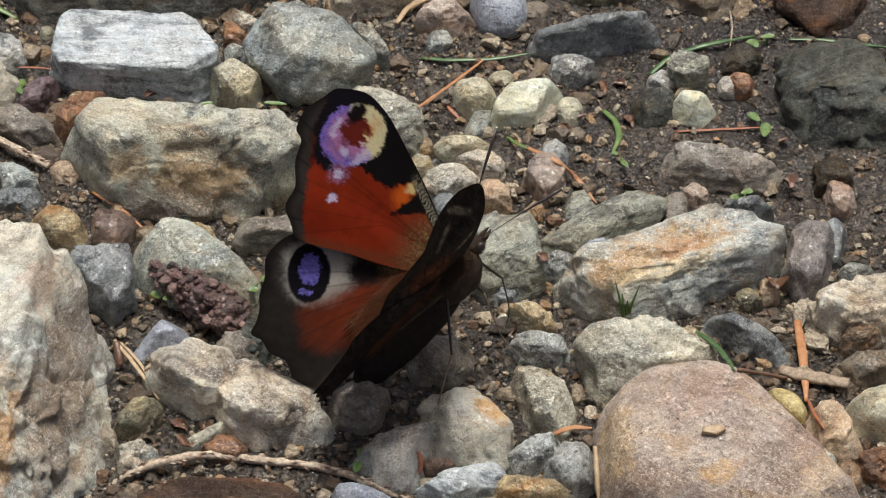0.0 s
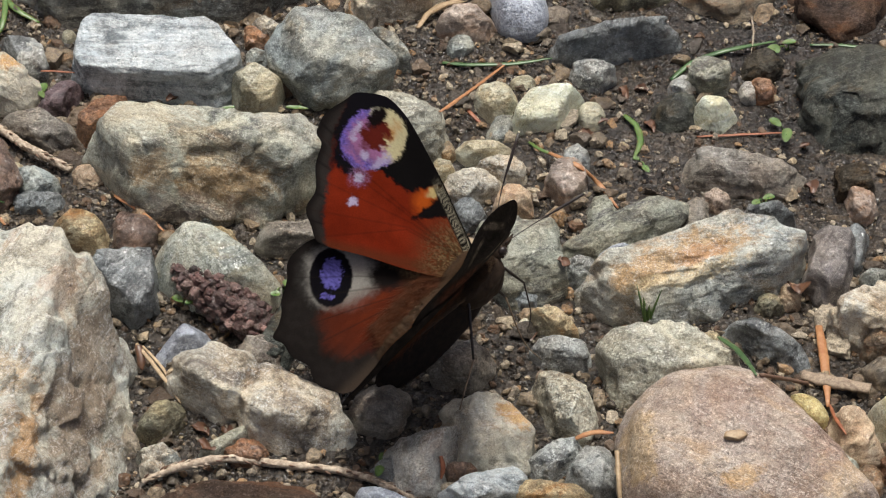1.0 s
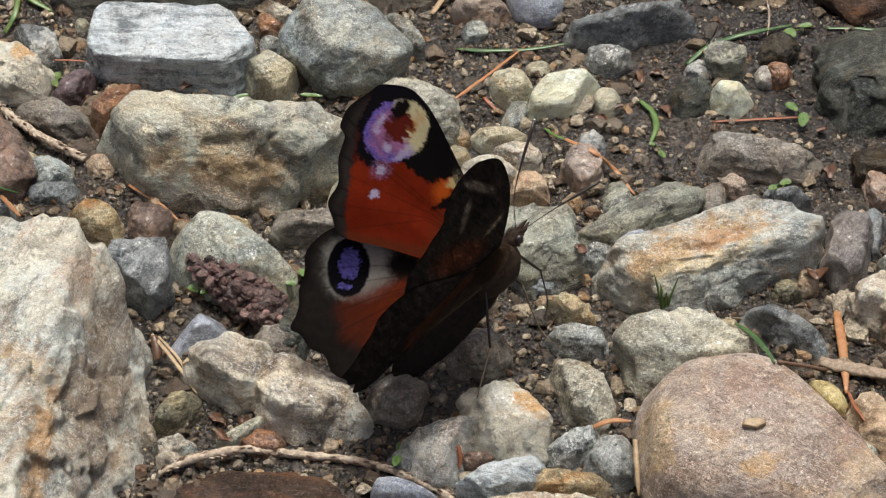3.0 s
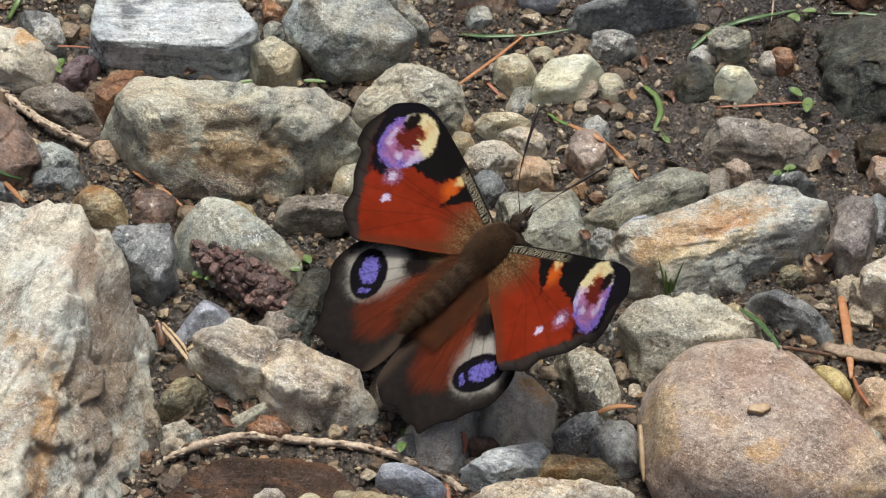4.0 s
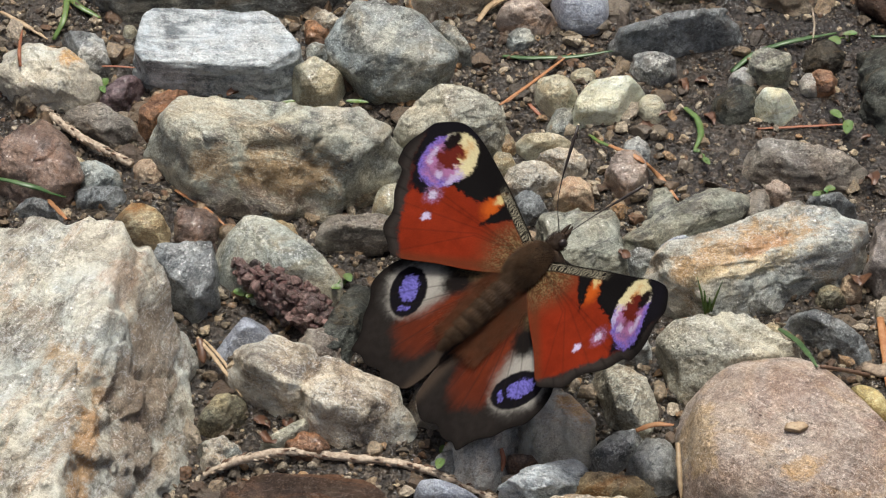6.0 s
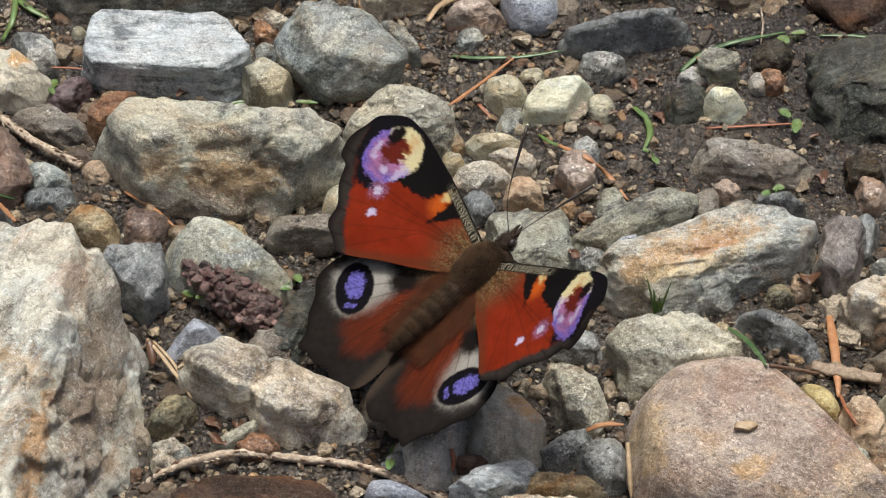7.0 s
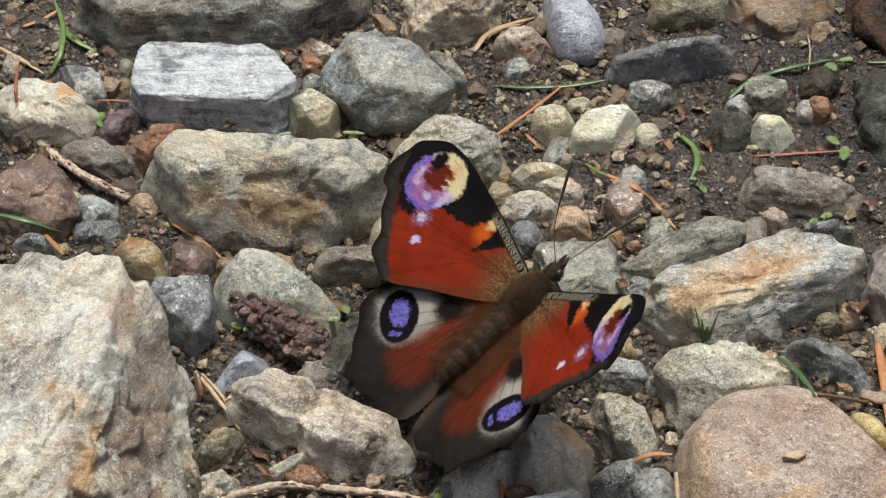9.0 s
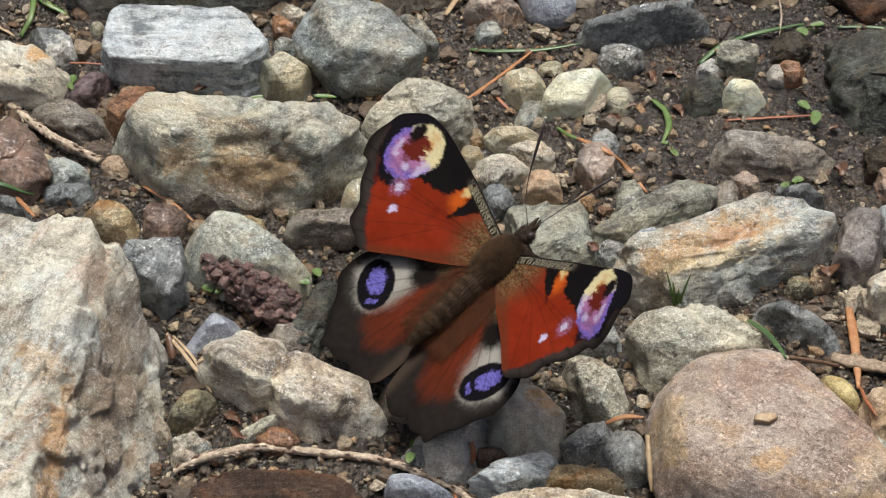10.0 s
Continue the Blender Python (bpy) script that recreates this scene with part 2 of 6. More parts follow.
ROCKS = {
    "dark_banded": (rock("dark banded gneiss", (0.33, 0.31, 0.26), (0.085, 0.082, 0.073), (0.028, 0.027, 0.026), (0.2, 0.12, 0.05), 0.8, (0, 0, 12), 0.35), "dark grey banded rock half buried in the soil"),
    "blue_schist": (rock("blue grey schist", (0.66, 0.67, 0.65), (0.42, 0.435, 0.43), (0.115, 0.13, 0.135), (0.34, 0.27, 0.18), 0.75, (8, 0, -6), 0.10, 0.2, 0.5), "pale blue-grey banded schist stone on wet gravel"),
    "grey": (rock("grey granite", (0.46, 0.45, 0.40), (0.21, 0.21, 0.19), (0.07, 0.072, 0.07), (0.24, 0.18, 0.1), 0.3, (10, 20, 30), 0.35), "weathered grey stone with pale specks"),
    "grey_light": (rock("light grey stone", (0.62, 0.565, 0.50), (0.42, 0.375, 0.325), (0.18, 0.16, 0.14), (0.34, 0.22, 0.15), 0.3, (0, 20, 15), 0.3), "light grey stone with dark grains"),
    "tan": (rock("tan quartzite", (0.55, 0.45, 0.29), (0.35, 0.26, 0.15), (0.15, 0.11, 0.07), (0.36, 0.17, 0.05), 0.2, (0, 0, 40), 0.5), "small tan pebble with rusty stains"),
    # patches: ochre front, paler top, violet-grey foot
    "tan_boulder": (rock("tan and grey gneiss", (0.60, 0.56, 0.44), (0.36, 0.33, 0.25), (0.12, 0.11, 0.095), (0.30, 0.185, 0.085), 0.2, (10, 0, -25), 0.3, 0.3, 0.6, (((2, -7, 7), (10, 9, 5), 0, (0.36, 0.235, 0.115), 0.75), ((-10, -5, 8), (5, 7, 4), 0, (0.38, 0.25, 0.13), 0.6), ((-13, 2, 13), (10, 6, 4), 0, (0.58, 0.53, 0.41), 0.6), ((13, 1, 11), (9, 6, 4), 0, (0.60, 0.56, 0.46), 0.6), ((-3, -10, 2), (14, 5, 4), 0, (0.21, 0.18, 0.18), 0.5))), "large tan and grey boulder with ochre stains"),
    "tan_grey": (rock("tan grey stone", (0.74, 0.63, 0.49), (0.49, 0.395, 0.295), (0.18, 0.135, 0.10), (0.36, 0.22, 0.11), 0.2, (0, 0, -30), 0.35), "elongated tan-grey weathered stone on the wet gravel path"),
    "red_dark": (rock("dark red brown stone", (0.27, 0.175, 0.13), (0.145, 0.09, 0.068), (0.05, 0.033, 0.026), (0.25, 0.11, 0.05), 0.5, (0, 0, 80), 0.3, 0.3, 0.4), "dark reddish-brown stone on the wet gravel path"),
    "red_wet": (rock("wet red brown stone", (0.10, 0.060, 0.043), (0.050, 0.032, 0.024), (0.02, 0.014, 0.011), (0.17, 0.08, 0.04), 0.2, (0, 0, 0), 0.4, 0.3, 0.98), "flat wet reddish-brown stone sunk in the soil"),
    "rust": (rock("rusty stone", (0.34, 0.18, 0.10), (0.20, 0.095, 0.05), (0.09, 0.042, 0.025), (0.34, 0.14, 0.05), 0.0, (0, 0, 0), 0.5), "rust-coloured crumbly stone on the wet gravel path"),
    "purple": (rock("purple stone", (0.20, 0.13, 0.13), (0.11, 0.07, 0.075), (0.05, 0.035, 0.04), (0.2, 0.1, 0.07), 0.3, (0, 0, 40), 0.2), "dark purple-brown stone on the wet gravel path"),
    # patch: near-black along one side
    "purple_grey": (rock("purple grey stone", (0.34, 0.285, 0.25), (0.205, 0.168, 0.145), (0.10, 0.08, 0.075), (0.28, 0.17, 0.1), 0.2, (0, 0, 60), 0.2, 0.3, 0.55, (((5.5, 2, 4), (2.4, 9, 6), -10, (0.028, 0.028, 0.03), 0.95),)), "violet-grey stone with a smooth face"),
    "pale_green": (rock("pale green grey stone", (0.62, 0.585, 0.475), (0.41, 0.39, 0.31), (0.16, 0.16, 0.13), (0.33, 0.25, 0.12), 0.3, (0, 30, 50), 0.3), "pale grey stone with a green tinge on the wet gravel path"),
    "brown": (rock("brown stone", (0.27, 0.20, 0.13), (0.15, 0.11, 0.075), (0.065, 0.05, 0.037), (0.3, 0.14, 0.05), 0.2, (0, 0, 20), 0.4), "brown stone in the wet grit"),
    "brown_rim": (rock("brown pebble with pale rim", (0.62, 0.50, 0.32), (0.30, 0.185, 0.085), (0.11, 0.062, 0.03), (0.33, 0.14, 0.03), 0.3, (30, 0, 0), 0.5, 0.3, 0.4), "amber-brown pebble with a pale rim"),
    "brown_grey": (rock("brown grey stone", (0.32, 0.27, 0.215), (0.175, 0.14, 0.11), (0.075, 0.06, 0.05), (0.26, 0.16, 0.1), 0.4, (0, 0, -8), 0.25), "long brown-grey stone lying flat"),
    "slate": (rock("slate", (0.29, 0.29, 0.275), (0.13, 0.132, 0.128), (0.048, 0.05, 0.051), (0.2, 0.15, 0.09), 0.6, (60, 0, 70), 0.12, 0.4, 0.42), "dark slate-grey stone with rough faces"),
    "slate_light": (rock("light slate", (0.47, 0.45, 0.41), (0.28, 0.27, 0.245), (0.105, 0.10, 0.093), (0.25, 0.2, 0.12), 0.5, (0, 0, 60), 0.15, 0.4, 0.5), "grey slaty stone with an edge"),
    # third patch: darker grey-brown over the side face
    "big_pale": (rock("pale gneiss boulder", (0.72, 0.67, 0.56), (0.48, 0.44, 0.36), (0.20, 0.165, 0.125), (0.47, 0.25, 0.09), 0.35, (0, 10, 62), 0.25, 0.3, 0.6, (((13, -10, 20), (1.8, 15, 8), -5, (0.42, 0.22, 0.07), 0.7), ((15, 22, 21), (4, 9, 4), -20, (0.52, 0.36, 0.27), 0.45), ((21, 10, 12), (7.5, 27, 10), -6, (0.24, 0.185, 0.135), 0.85), ((9, 5, 21), (4, 5, 4), 0, (0.60, 0.40, 0.20), 0.4))), "large pale boulder with rusty veins and rough side"),
    "blue_grey": (rock("blue grey pebble", (0.52, 0.52, 0.55), (0.36, 0.36, 0.40), (0.20, 0.20, 0.225), (0.35, 0.3, 0.25), 0.1, (0, 0, 0), 0.1, 0.25, 0.5), "smooth bluish-grey pebble on the wet gravel path"),
    "olive": (rock("olive stone", (0.34, 0.29, 0.18), (0.20, 0.165, 0.10), (0.085, 0.07, 0.045), (0.3, 0.19, 0.07), 0.2, (0, 0, 30), 0.35), "olive-brown stone on the wet gravel path"),
    "white": (rock("white quartz", (0.85, 0.81, 0.62), (0.70, 0.655, 0.48), (0.36, 0.33, 0.22), (0.5, 0.4, 0.16), 0.35, (0, 0, 35), 0.3, 0.15, 0.5), "white quartz stone with yellow tinge"),
    "cream": (rock("cream quartz", (0.66, 0.585, 0.43), (0.465, 0.395, 0.27), (0.22, 0.19, 0.13), (0.42, 0.28, 0.12), 0.15, (0, 0, 10), 0.35, 0.25, 0.45), "cream-coloured quartz pebble on the wet gravel path"),
    "pale_boulder": (rock("pale boulder", (0.60, 0.54, 0.42), (0.42, 0.37, 0.28), (0.21, 0.18, 0.14), (0.4, 0.3, 0.16), 0.15, (0, 0, 10), 0.25), "pale beige rounded stone on the wet gravel path"),
    "peach": (rock("peach stone", (0.66, 0.48, 0.33), (0.47, 0.31, 0.20), (0.22, 0.14, 0.09), (0.4, 0.2, 0.1), 0.2, (0, 0, 70), 0.3, 0.2, 0.5), "peach-coloured stone on the wet gravel path"),
    "amber": (rock("amber quartz", (0.54, 0.42, 0.34), (0.36, 0.26, 0.205), (0.16, 0.11, 0.085), (0.36, 0.17, 0.06), 0.2, (0, 0, 0), 0.4, 0.15, 0.32), "translucent brown quartz pebble on the wet gravel path"),
    "dark_striated": (rock("dark striated stone", (0.36, 0.34, 0.26), (0.17, 0.16, 0.13), (0.065, 0.062, 0.055), (0.22, 0.16, 0.08), 0.9, (0, 0, 28), 0.2), "dark grey-green stone with fine striations"),
    "orange_slab": (rock("orange stained slab", (0.62, 0.58, 0.49), (0.42, 0.39, 0.33), (0.17, 0.165, 0.15), (0.42, 0.25, 0.10), 0.5, (0, 20, 20), 0.3, 0.3, 0.6, (((-2, -2.6, 9), (16, 4.2, 6), 23, (0.50, 0.31, 0.14), 0.75), ((1, -2.0, 9), (6, 2.2, 5), 23, (0.38, 0.16, 0.055), 0.5), ((-1, -5.5, 8), (11, 1.3, 5), 20, (0.70, 0.60, 0.40), 0.6))), "long pale slab with orange rust stains"),
    "sparkle": (rock("glittering grey stone", (0.52, 0.50, 0.45), (0.29, 0.275, 0.25), (0.09, 0.09, 0.09), (0.25, 0.2, 0.12), 0.4, (0, 0, 30), 0.15, 0.7, 0.36), "glittering grey stone with mica flakes"),
    "dark_green": (rock("dark green grey stone", (0.11, 0.107, 0.086), (0.045, 0.045, 0.038), (0.024, 0.025, 0.022), (0.2, 0.14, 0.07), 0.2, (0, 0, 30), 0.2, 0.3, 0.9), "dark green-grey stone in the shade"),
    "big_brown": (rock("brown sandstone cobble", (0.53, 0.41, 0.325), (0.365, 0.265, 0.21), (0.23, 0.15, 0.11), (0.46, 0.29, 0.12), 0.1, (0, 0, -35), 0.22, 0.36, 0.8, (((-28, 7, 10), (4, 8, 9), 10, (0.56, 0.40, 0.20), 0.45), ((-12.5, -2.6, 14), (4.0, 2.0, 3), 25, (0.56, 0.34, 0.14), 0.6), ((9, 6, 14), (13, 9, 7), 20, (0.35, 0.23, 0.185), 0.5), ((3, -3, 10), (4, 14, 6), -30, (0.58, 0.43, 0.27), 0.55), ((-14, 12, 14), (9, 6, 4), 0, (0.36, 0.25, 0.20), 0.4))), "large smooth pinkish-brown cobble on the wet gravel path"),
    "speckled": (rock("speckled stone", (0.64, 0.55, 0.42), (0.45, 0.37, 0.27), (0.13, 0.11, 0.085), (0.35, 0.22, 0.1), 0.1, (0, 0, 0), 0.3, 0.8), "tan stone with black specks"),
    "quartz": (rock("milky quartz", (0.80, 0.73, 0.59), (0.62, 0.55, 0.43), (0.44, 0.38, 0.30), (0.62, 0.34, 0.11), 0.1, (0, 0, 0), 0.2, 0.15, 0.3, (((4.5, -0.5, 6), (3.2, 3.4, 4), 0, (0.62, 0.36, 0.13), 0.85), ((-2, -2, 4), (4, 4, 5), 0, (0.47, 0.42, 0.32), 0.5))), "milky translucent quartz with an orange flaw"),
    # wet brown stone, taken darker so its colour carries the shade there
    "wet_brown": (rock("wet brown stone with painted shade", (0.075, 0.058, 0.040), (0.026, 0.021, 0.015), (0.011, 0.009, 0.007), (0.14, 0.085, 0.04), 0.15, (0, 0, 20), 0.35, 0.4, 0.9), "wet brown stone half sunk in soil, its colour darkened as shade"),
    "yellow": (rock("yellow pebble", (0.76, 0.60, 0.30), (0.62, 0.46, 0.20), (0.36, 0.25, 0.10), (0.5, 0.25, 0.05), 0.0, (0, 0, 0), 0.3, 0.15, 0.5), "smooth yellow pebble on the wet gravel path"),
}


def soil_material():
    n = Nodes("wet gritty soil")
    tex = n.add("TexCoord")
    shift = n.add("VectorMath", op="SCALE")
    n.link(tex.outputs["Object"], shift.inputs[0])
    shift.inputs["Scale"].default_value = 1000.0
    where = shift.outputs["Vector"]
    big = n.noise(where, 0.05, 5, 0.65)
    fine = n.noise(where, 0.9, 6, 0.75)
    col = n.ramp(n.math("ADD", n.math("MULTIPLY", big, 0.5), n.math("MULTIPLY", fine, 0.5)), (0.36, (0.0042, 0.0033, 0.0024)), (0.5, (0.019, 0.0145, 0.0098)), (0.64, (0.07, 0.053, 0.036)))
    grains = n.cells(where, 1.3)
    col = n.mix(0.42, col, n.ramp(grains, (0.1, (0.0063, 0.0049, 0.0035)), (0.5, (0.021, 0.0168, 0.0119)), (0.9, (0.14, 0.11, 0.08))))
    # wet soil at the back right, its shade put into the colour
    wet_shade_map = n.add("Mapping")
    wet_shade_map.vector_type = "TEXTURE"
    n.link(where, wet_shade_map.inputs["Vector"])
    wet_shade_map.inputs["Location"].default_value, wet_shade_map.inputs["Scale"].default_value = (62, 58, 0), (36, 30, 100)
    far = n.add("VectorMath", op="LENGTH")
    n.link(wet_shade_map.outputs["Vector"], far.inputs[0])
    wet_shade = n.ramp(n.math("ADD", far.outputs["Value"], n.math("MULTIPLY", n.math("SUBTRACT", big, 0.5), 1.6)), (0.8, 0.7), (1.15, 0.0))
    col = n.mix(wet_shade, col, (0.30, 0.26, 0.23), "MULTIPLY")
    wet = n.ramp(n.noise(where, 0.16, 4, 0.6), (0.4, 0.14), (0.62, 0.55))
    height = n.math("ADD", n.math("MULTIPLY", fine, 0.6), n.math("MULTIPLY", n.cells(where, 1.3, "F1", "Distance"), 0.6))
    n.bump(height, 1.0, 0.8 * MM, n.cells(where, 2.6), 0.9)
    n.water(where, 6.5, 1.0, 0.26)
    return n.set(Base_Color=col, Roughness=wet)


def grains_material(name, tones, gloss):
    """Loose grains, each with its own tone."""
    n = Nodes(name)
    tex = n.add("TexCoord")
    geo = n.add("NewGeometry")
    shift = n.add("VectorMath", op="SCALE")
    n.link(tex.outputs["Object"], shift.inputs[0])
    shift.inputs["Scale"].default_value = 1000.0
    tone = n.ramp(geo.outputs["Random Per Island"], *[(i / (len(tones) - 1), c) for i, c in enumerate(tones)])
    fine = n.noise(shift.outputs["Vector"], 2.0, 5, 0.7)
    col = n.mix(n.ramp(fine, (0.35, 0.75), (0.6, 0.0)), tone, (0.07, 0.055, 0.04))
    col = n.mix(0.5, col, n.ramp(n.noise(shift.outputs["Vector"], 5.0, 3, 0.7), (0.32, 0.2), (0.68, 0.85)), "OVERLAY")
    n.bump(fine, 1.0, 0.5 * MM, n.cells(shift.outputs["Vector"], 2.4), 0.6)
    n.water(shift.outputs["Vector"], 7.0, 0.9, 0.3)
    return n.set(Base_Color=col, Roughness=n.ramp(fine, (0.35, gloss), (0.65, gloss + 0.3)))


def plain(name, col, other, scale, rough, relief=0.0, spec=0.5, through_light=0.0):
    """Bits of plants and insects: two tones mixed by a fine noise."""
    n = Nodes(name)
    tex = n.add("TexCoord")
    shift = n.add("VectorMath", op="SCALE")
    n.link(tex.outputs["Object"], shift.inputs[0])
    shift.inputs["Scale"].default_value = 1000.0
    fac = n.noise(shift.outputs["Vector"], scale, 5, 0.7)
    mixed = n.mix(n.ramp(fac, (0.36, 0.0), (0.64, 1.0)), col, other)
    if relief:
        n.bump(fac, 0.8, relief * MM)
    return n.set(Base_Color=mixed, Roughness=rough, Specular_IOR_Level=spec, Subsurface_Weight=through_light, Subsurface_Scale=0.3 * MM)


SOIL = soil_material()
TONES = ((0.028, 0.019, 0.011), (0.289, 0.21, 0.119), (0.054, 0.038, 0.023), (0.36, 0.21, 0.09), (0.327, 0.26, 0.172), (0.091, 0.047, 0.021), (0.043, 0.036, 0.026), (0.479, 0.375, 0.232), (0.5, 0.43, 0.31), (0.07, 0.057, 0.041), (0.141, 0.062, 0.019), (0.108, 0.085, 0.057), (0.569, 0.487, 0.357), (0.037, 0.023, 0.015))
DARK_TONES = ((0.014, 0.009, 0.006), (0.051, 0.039, 0.026), (0.018, 0.014, 0.010), (0.073, 0.059, 0.043), (0.033, 0.019, 0.010), (0.018, 0.016, 0.014), (0.250, 0.200, 0.138), (0.025, 0.021, 0.016), (0.057, 0.027, 0.011), (0.040, 0.035, 0.027), (0.225, 0.186, 0.125), (0.018, 0.014, 0.009), (0.035, 0.024, 0.014), (0.450, 0.388, 0.288), (0.024, 0.019, 0.013))
PEBBLES = grains_material("pebbles", TONES, 0.35)
GRIT = grains_material("wet grit", DARK_TONES, 0.10)
NEEDLE = plain("dry orange needle", (0.28, 0.11, 0.04), (0.38, 0.20, 0.09), 0.7, 0.45)
RUSTY = plain("rusty needle", (0.20, 0.06, 0.025), (0.29, 0.11, 0.05), 0.7, 0.5)
STRAW = plain("dry straw", (0.40, 0.30, 0.18), (0.24, 0.16, 0.085), 0.8, 0.55, 0.1)
BARK = plain("grey twig bark", (0.54, 0.46, 0.35), (0.20, 0.14, 0.095), 1.3, 0.75, 0.3)
SCALE = plain("dark bud scale", (0.10, 0.055, 0.035), (0.17, 0.1, 0.06), 1.5, 0.6)
GREEN = plain("fresh green leaf", (0.065, 0.12, 0.022), (0.11, 0.175, 0.05), 0.6, 0.4, 0.0, 0.5, 0.25)
BLADE = plain("dark green needle", (0.028, 0.075, 0.022), (0.07, 0.13, 0.045), 0.5, 0.35)
WOOD = plain("grey brown wood", (0.34, 0.27, 0.19), (0.15, 0.105, 0.07), 1.6, 0.7, 0.2)
FLAKE = plain("brown bud scale", (0.12, 0.058, 0.03), (0.07, 0.034, 0.02), 0.8, 0.4)
CLOD = grains_material("dark red crumbs", ((0.026, 0.015, 0.014), (0.15, 0.075, 0.067), (0.05, 0.022, 0.02), (0.30, 0.18, 0.155), (0.026, 0.018, 0.017), (0.125, 0.05, 0.045), (0.055, 0.04, 0.04)), 0.2)
CHITIN = plain("black chitin", (0.012, 0.009, 0.008), (0.03, 0.02, 0.016), 1.5, 0.35)
TAN_LEG = plain("brown leg", (0.20, 0.14, 0.08), (0.12, 0.08, 0.05), 1.5, 0.5)
PALE = plain("pale tip", (0.75, 0.68, 0.50), (0.6, 0.52, 0.35), 1.5, 0.5)
FUR = plain("brown fur", (0.125, 0.072, 0.036), (0.06, 0.038, 0.022), 0.35, 0.75, 0.0, 0.25)
FUR_DARK = plain("dark body scales", (0.022, 0.014, 0.009), (0.045, 0.028, 0.017), 0.9, 0.7, 0.1, 0.2)
FUR_BODY = plain("brown body scales", (0.075, 0.046, 0.027), (0.04, 0.026, 0.017), 0.9, 0.75, 0.1, 0.2)
FOLD = plain("black wing fold", (0.010, 0.008, 0.007), (0.022, 0.015, 0.011), 0.9, 0.8, 0.1, 0.15)
FUR_RED = plain("reddish wing hair", (0.17, 0.055, 0.020), (0.11, 0.045, 0.019), 0.35, 0.7, 0.0, 0.25)


# ---- building helpers ----
def mesh_from(name, verts, faces, mats, smooth=True):
    """A mesh from arrays of points (metres) and of faces with equal corners."""
    me = bpy.data.meshes.new(name)
    verts, faces = np.asarray(verts, np.float32), np.asarray(faces, np.int32)
    n, c = faces.shape
    me.vertices.add(len(verts))
    me.vertices.foreach_set("co", verts.ravel())
    me.loops.add(n * c)
    me.loops.foreach_set("vertex_index", faces.ravel())
    me.polygons.add(n)
    me.polygons.foreach_set("loop_start", np.arange(0, n * c, c, dtype=np.int32))
    me.polygons.foreach_set("use_smooth", np.full(n, smooth))
    for m in mats if isinstance(mats, (list, tuple)) else [mats]:
        me.materials.append(m)
    me.update(calc_edges=True)
    return me


def join(*pieces):
    """Points and faces of several pieces as one."""
    verts, faces, at = [], [], 0
    for v, f in pieces:
        verts.append(v)
        faces.append(np.asarray(f) + at)
        at += len(v)
    return np.concatenate(verts), np.concatenate(faces)


def part(name, piece, mat, parent, label=""):
    """One mesh object under a thing or under a part; points in millimetres."""
    ob = new(name, mesh_from(name, np.asarray(piece[0]) * MM, piece[1], mat))
    ob.parent = parent
    return tagged(ob, label)


def lattice(p, seed):
    """Smooth random values at points, about -1 to 1."""
    i = np.floor(p).astype(np.int64)
    f = p - i
    f = f * f * f * (f * (f * 6 - 15) + 10)
    out = 0
    for dx in (0, 1):
        for dy in (0, 1):
            for dz in (0, 1):
                h = (i[:, 0] + dx) * 374761393 + (i[:, 1] + dy) * 668265263 + (i[:, 2] + dz) * 2147483647 + seed * 974711
                h = (h ^ (h >> 13)) * 1274126177
                h = ((h ^ (h >> 16)) & 0xFFFF) / 32767.5 - 1
                w = (f[:, 0] if dx else 1 - f[:, 0]) * (f[:, 1] if dy else 1 - f[:, 1]) * (f[:, 2] if dz else 1 - f[:, 2])
                out = out + h * w
    return out


def rough_noise(p, seed, octaves=4, gain=0.5):
    return sum(gain ** k * lattice(p * 2.03**k + 17.3 * k, seed + k) for k in range(octaves))


def ground_height(x, y):
    """Height of the soil in mm at places in mm."""
    x, y = np.atleast_1d(np.asarray(x, float)), np.atleast_1d(np.asarray(y, float))
    p = np.stack([x, y, 0 * x], 1)
    fade = np.clip(1.5 - np.hypot(x, y) / 400.0, 0.0, 1.0)
    return (0.8 * lattice(p / 14, 3) + 0.55 * lattice(p / 5, 4) + 0.35 * lattice(p / 2.1, 5) - 0.8) * fade + 3.0 * lattice(p / 220, 6)


def spline(points, steps=8):
    """A smooth line through points."""
    p = np.asarray(points, float)
    q = np.vstack([2 * p[0] - p[1], p, 2 * p[-1] - p[-2]])
    out = []
    for i in range(1, len(q) - 2):
        for s in np.arange(steps) / steps:
            out.append(0.5 * (2 * q[i] + (q[i + 1] - q[i - 1]) * s + (2 * q[i - 1] - 5 * q[i] + 4 * q[i + 1] - q[i + 2]) * s**2 + (3 * q[i] - q[i - 1] - 3 * q[i + 1] + q[i + 2]) * s**3))
    return np.array(out + [p[-1]])


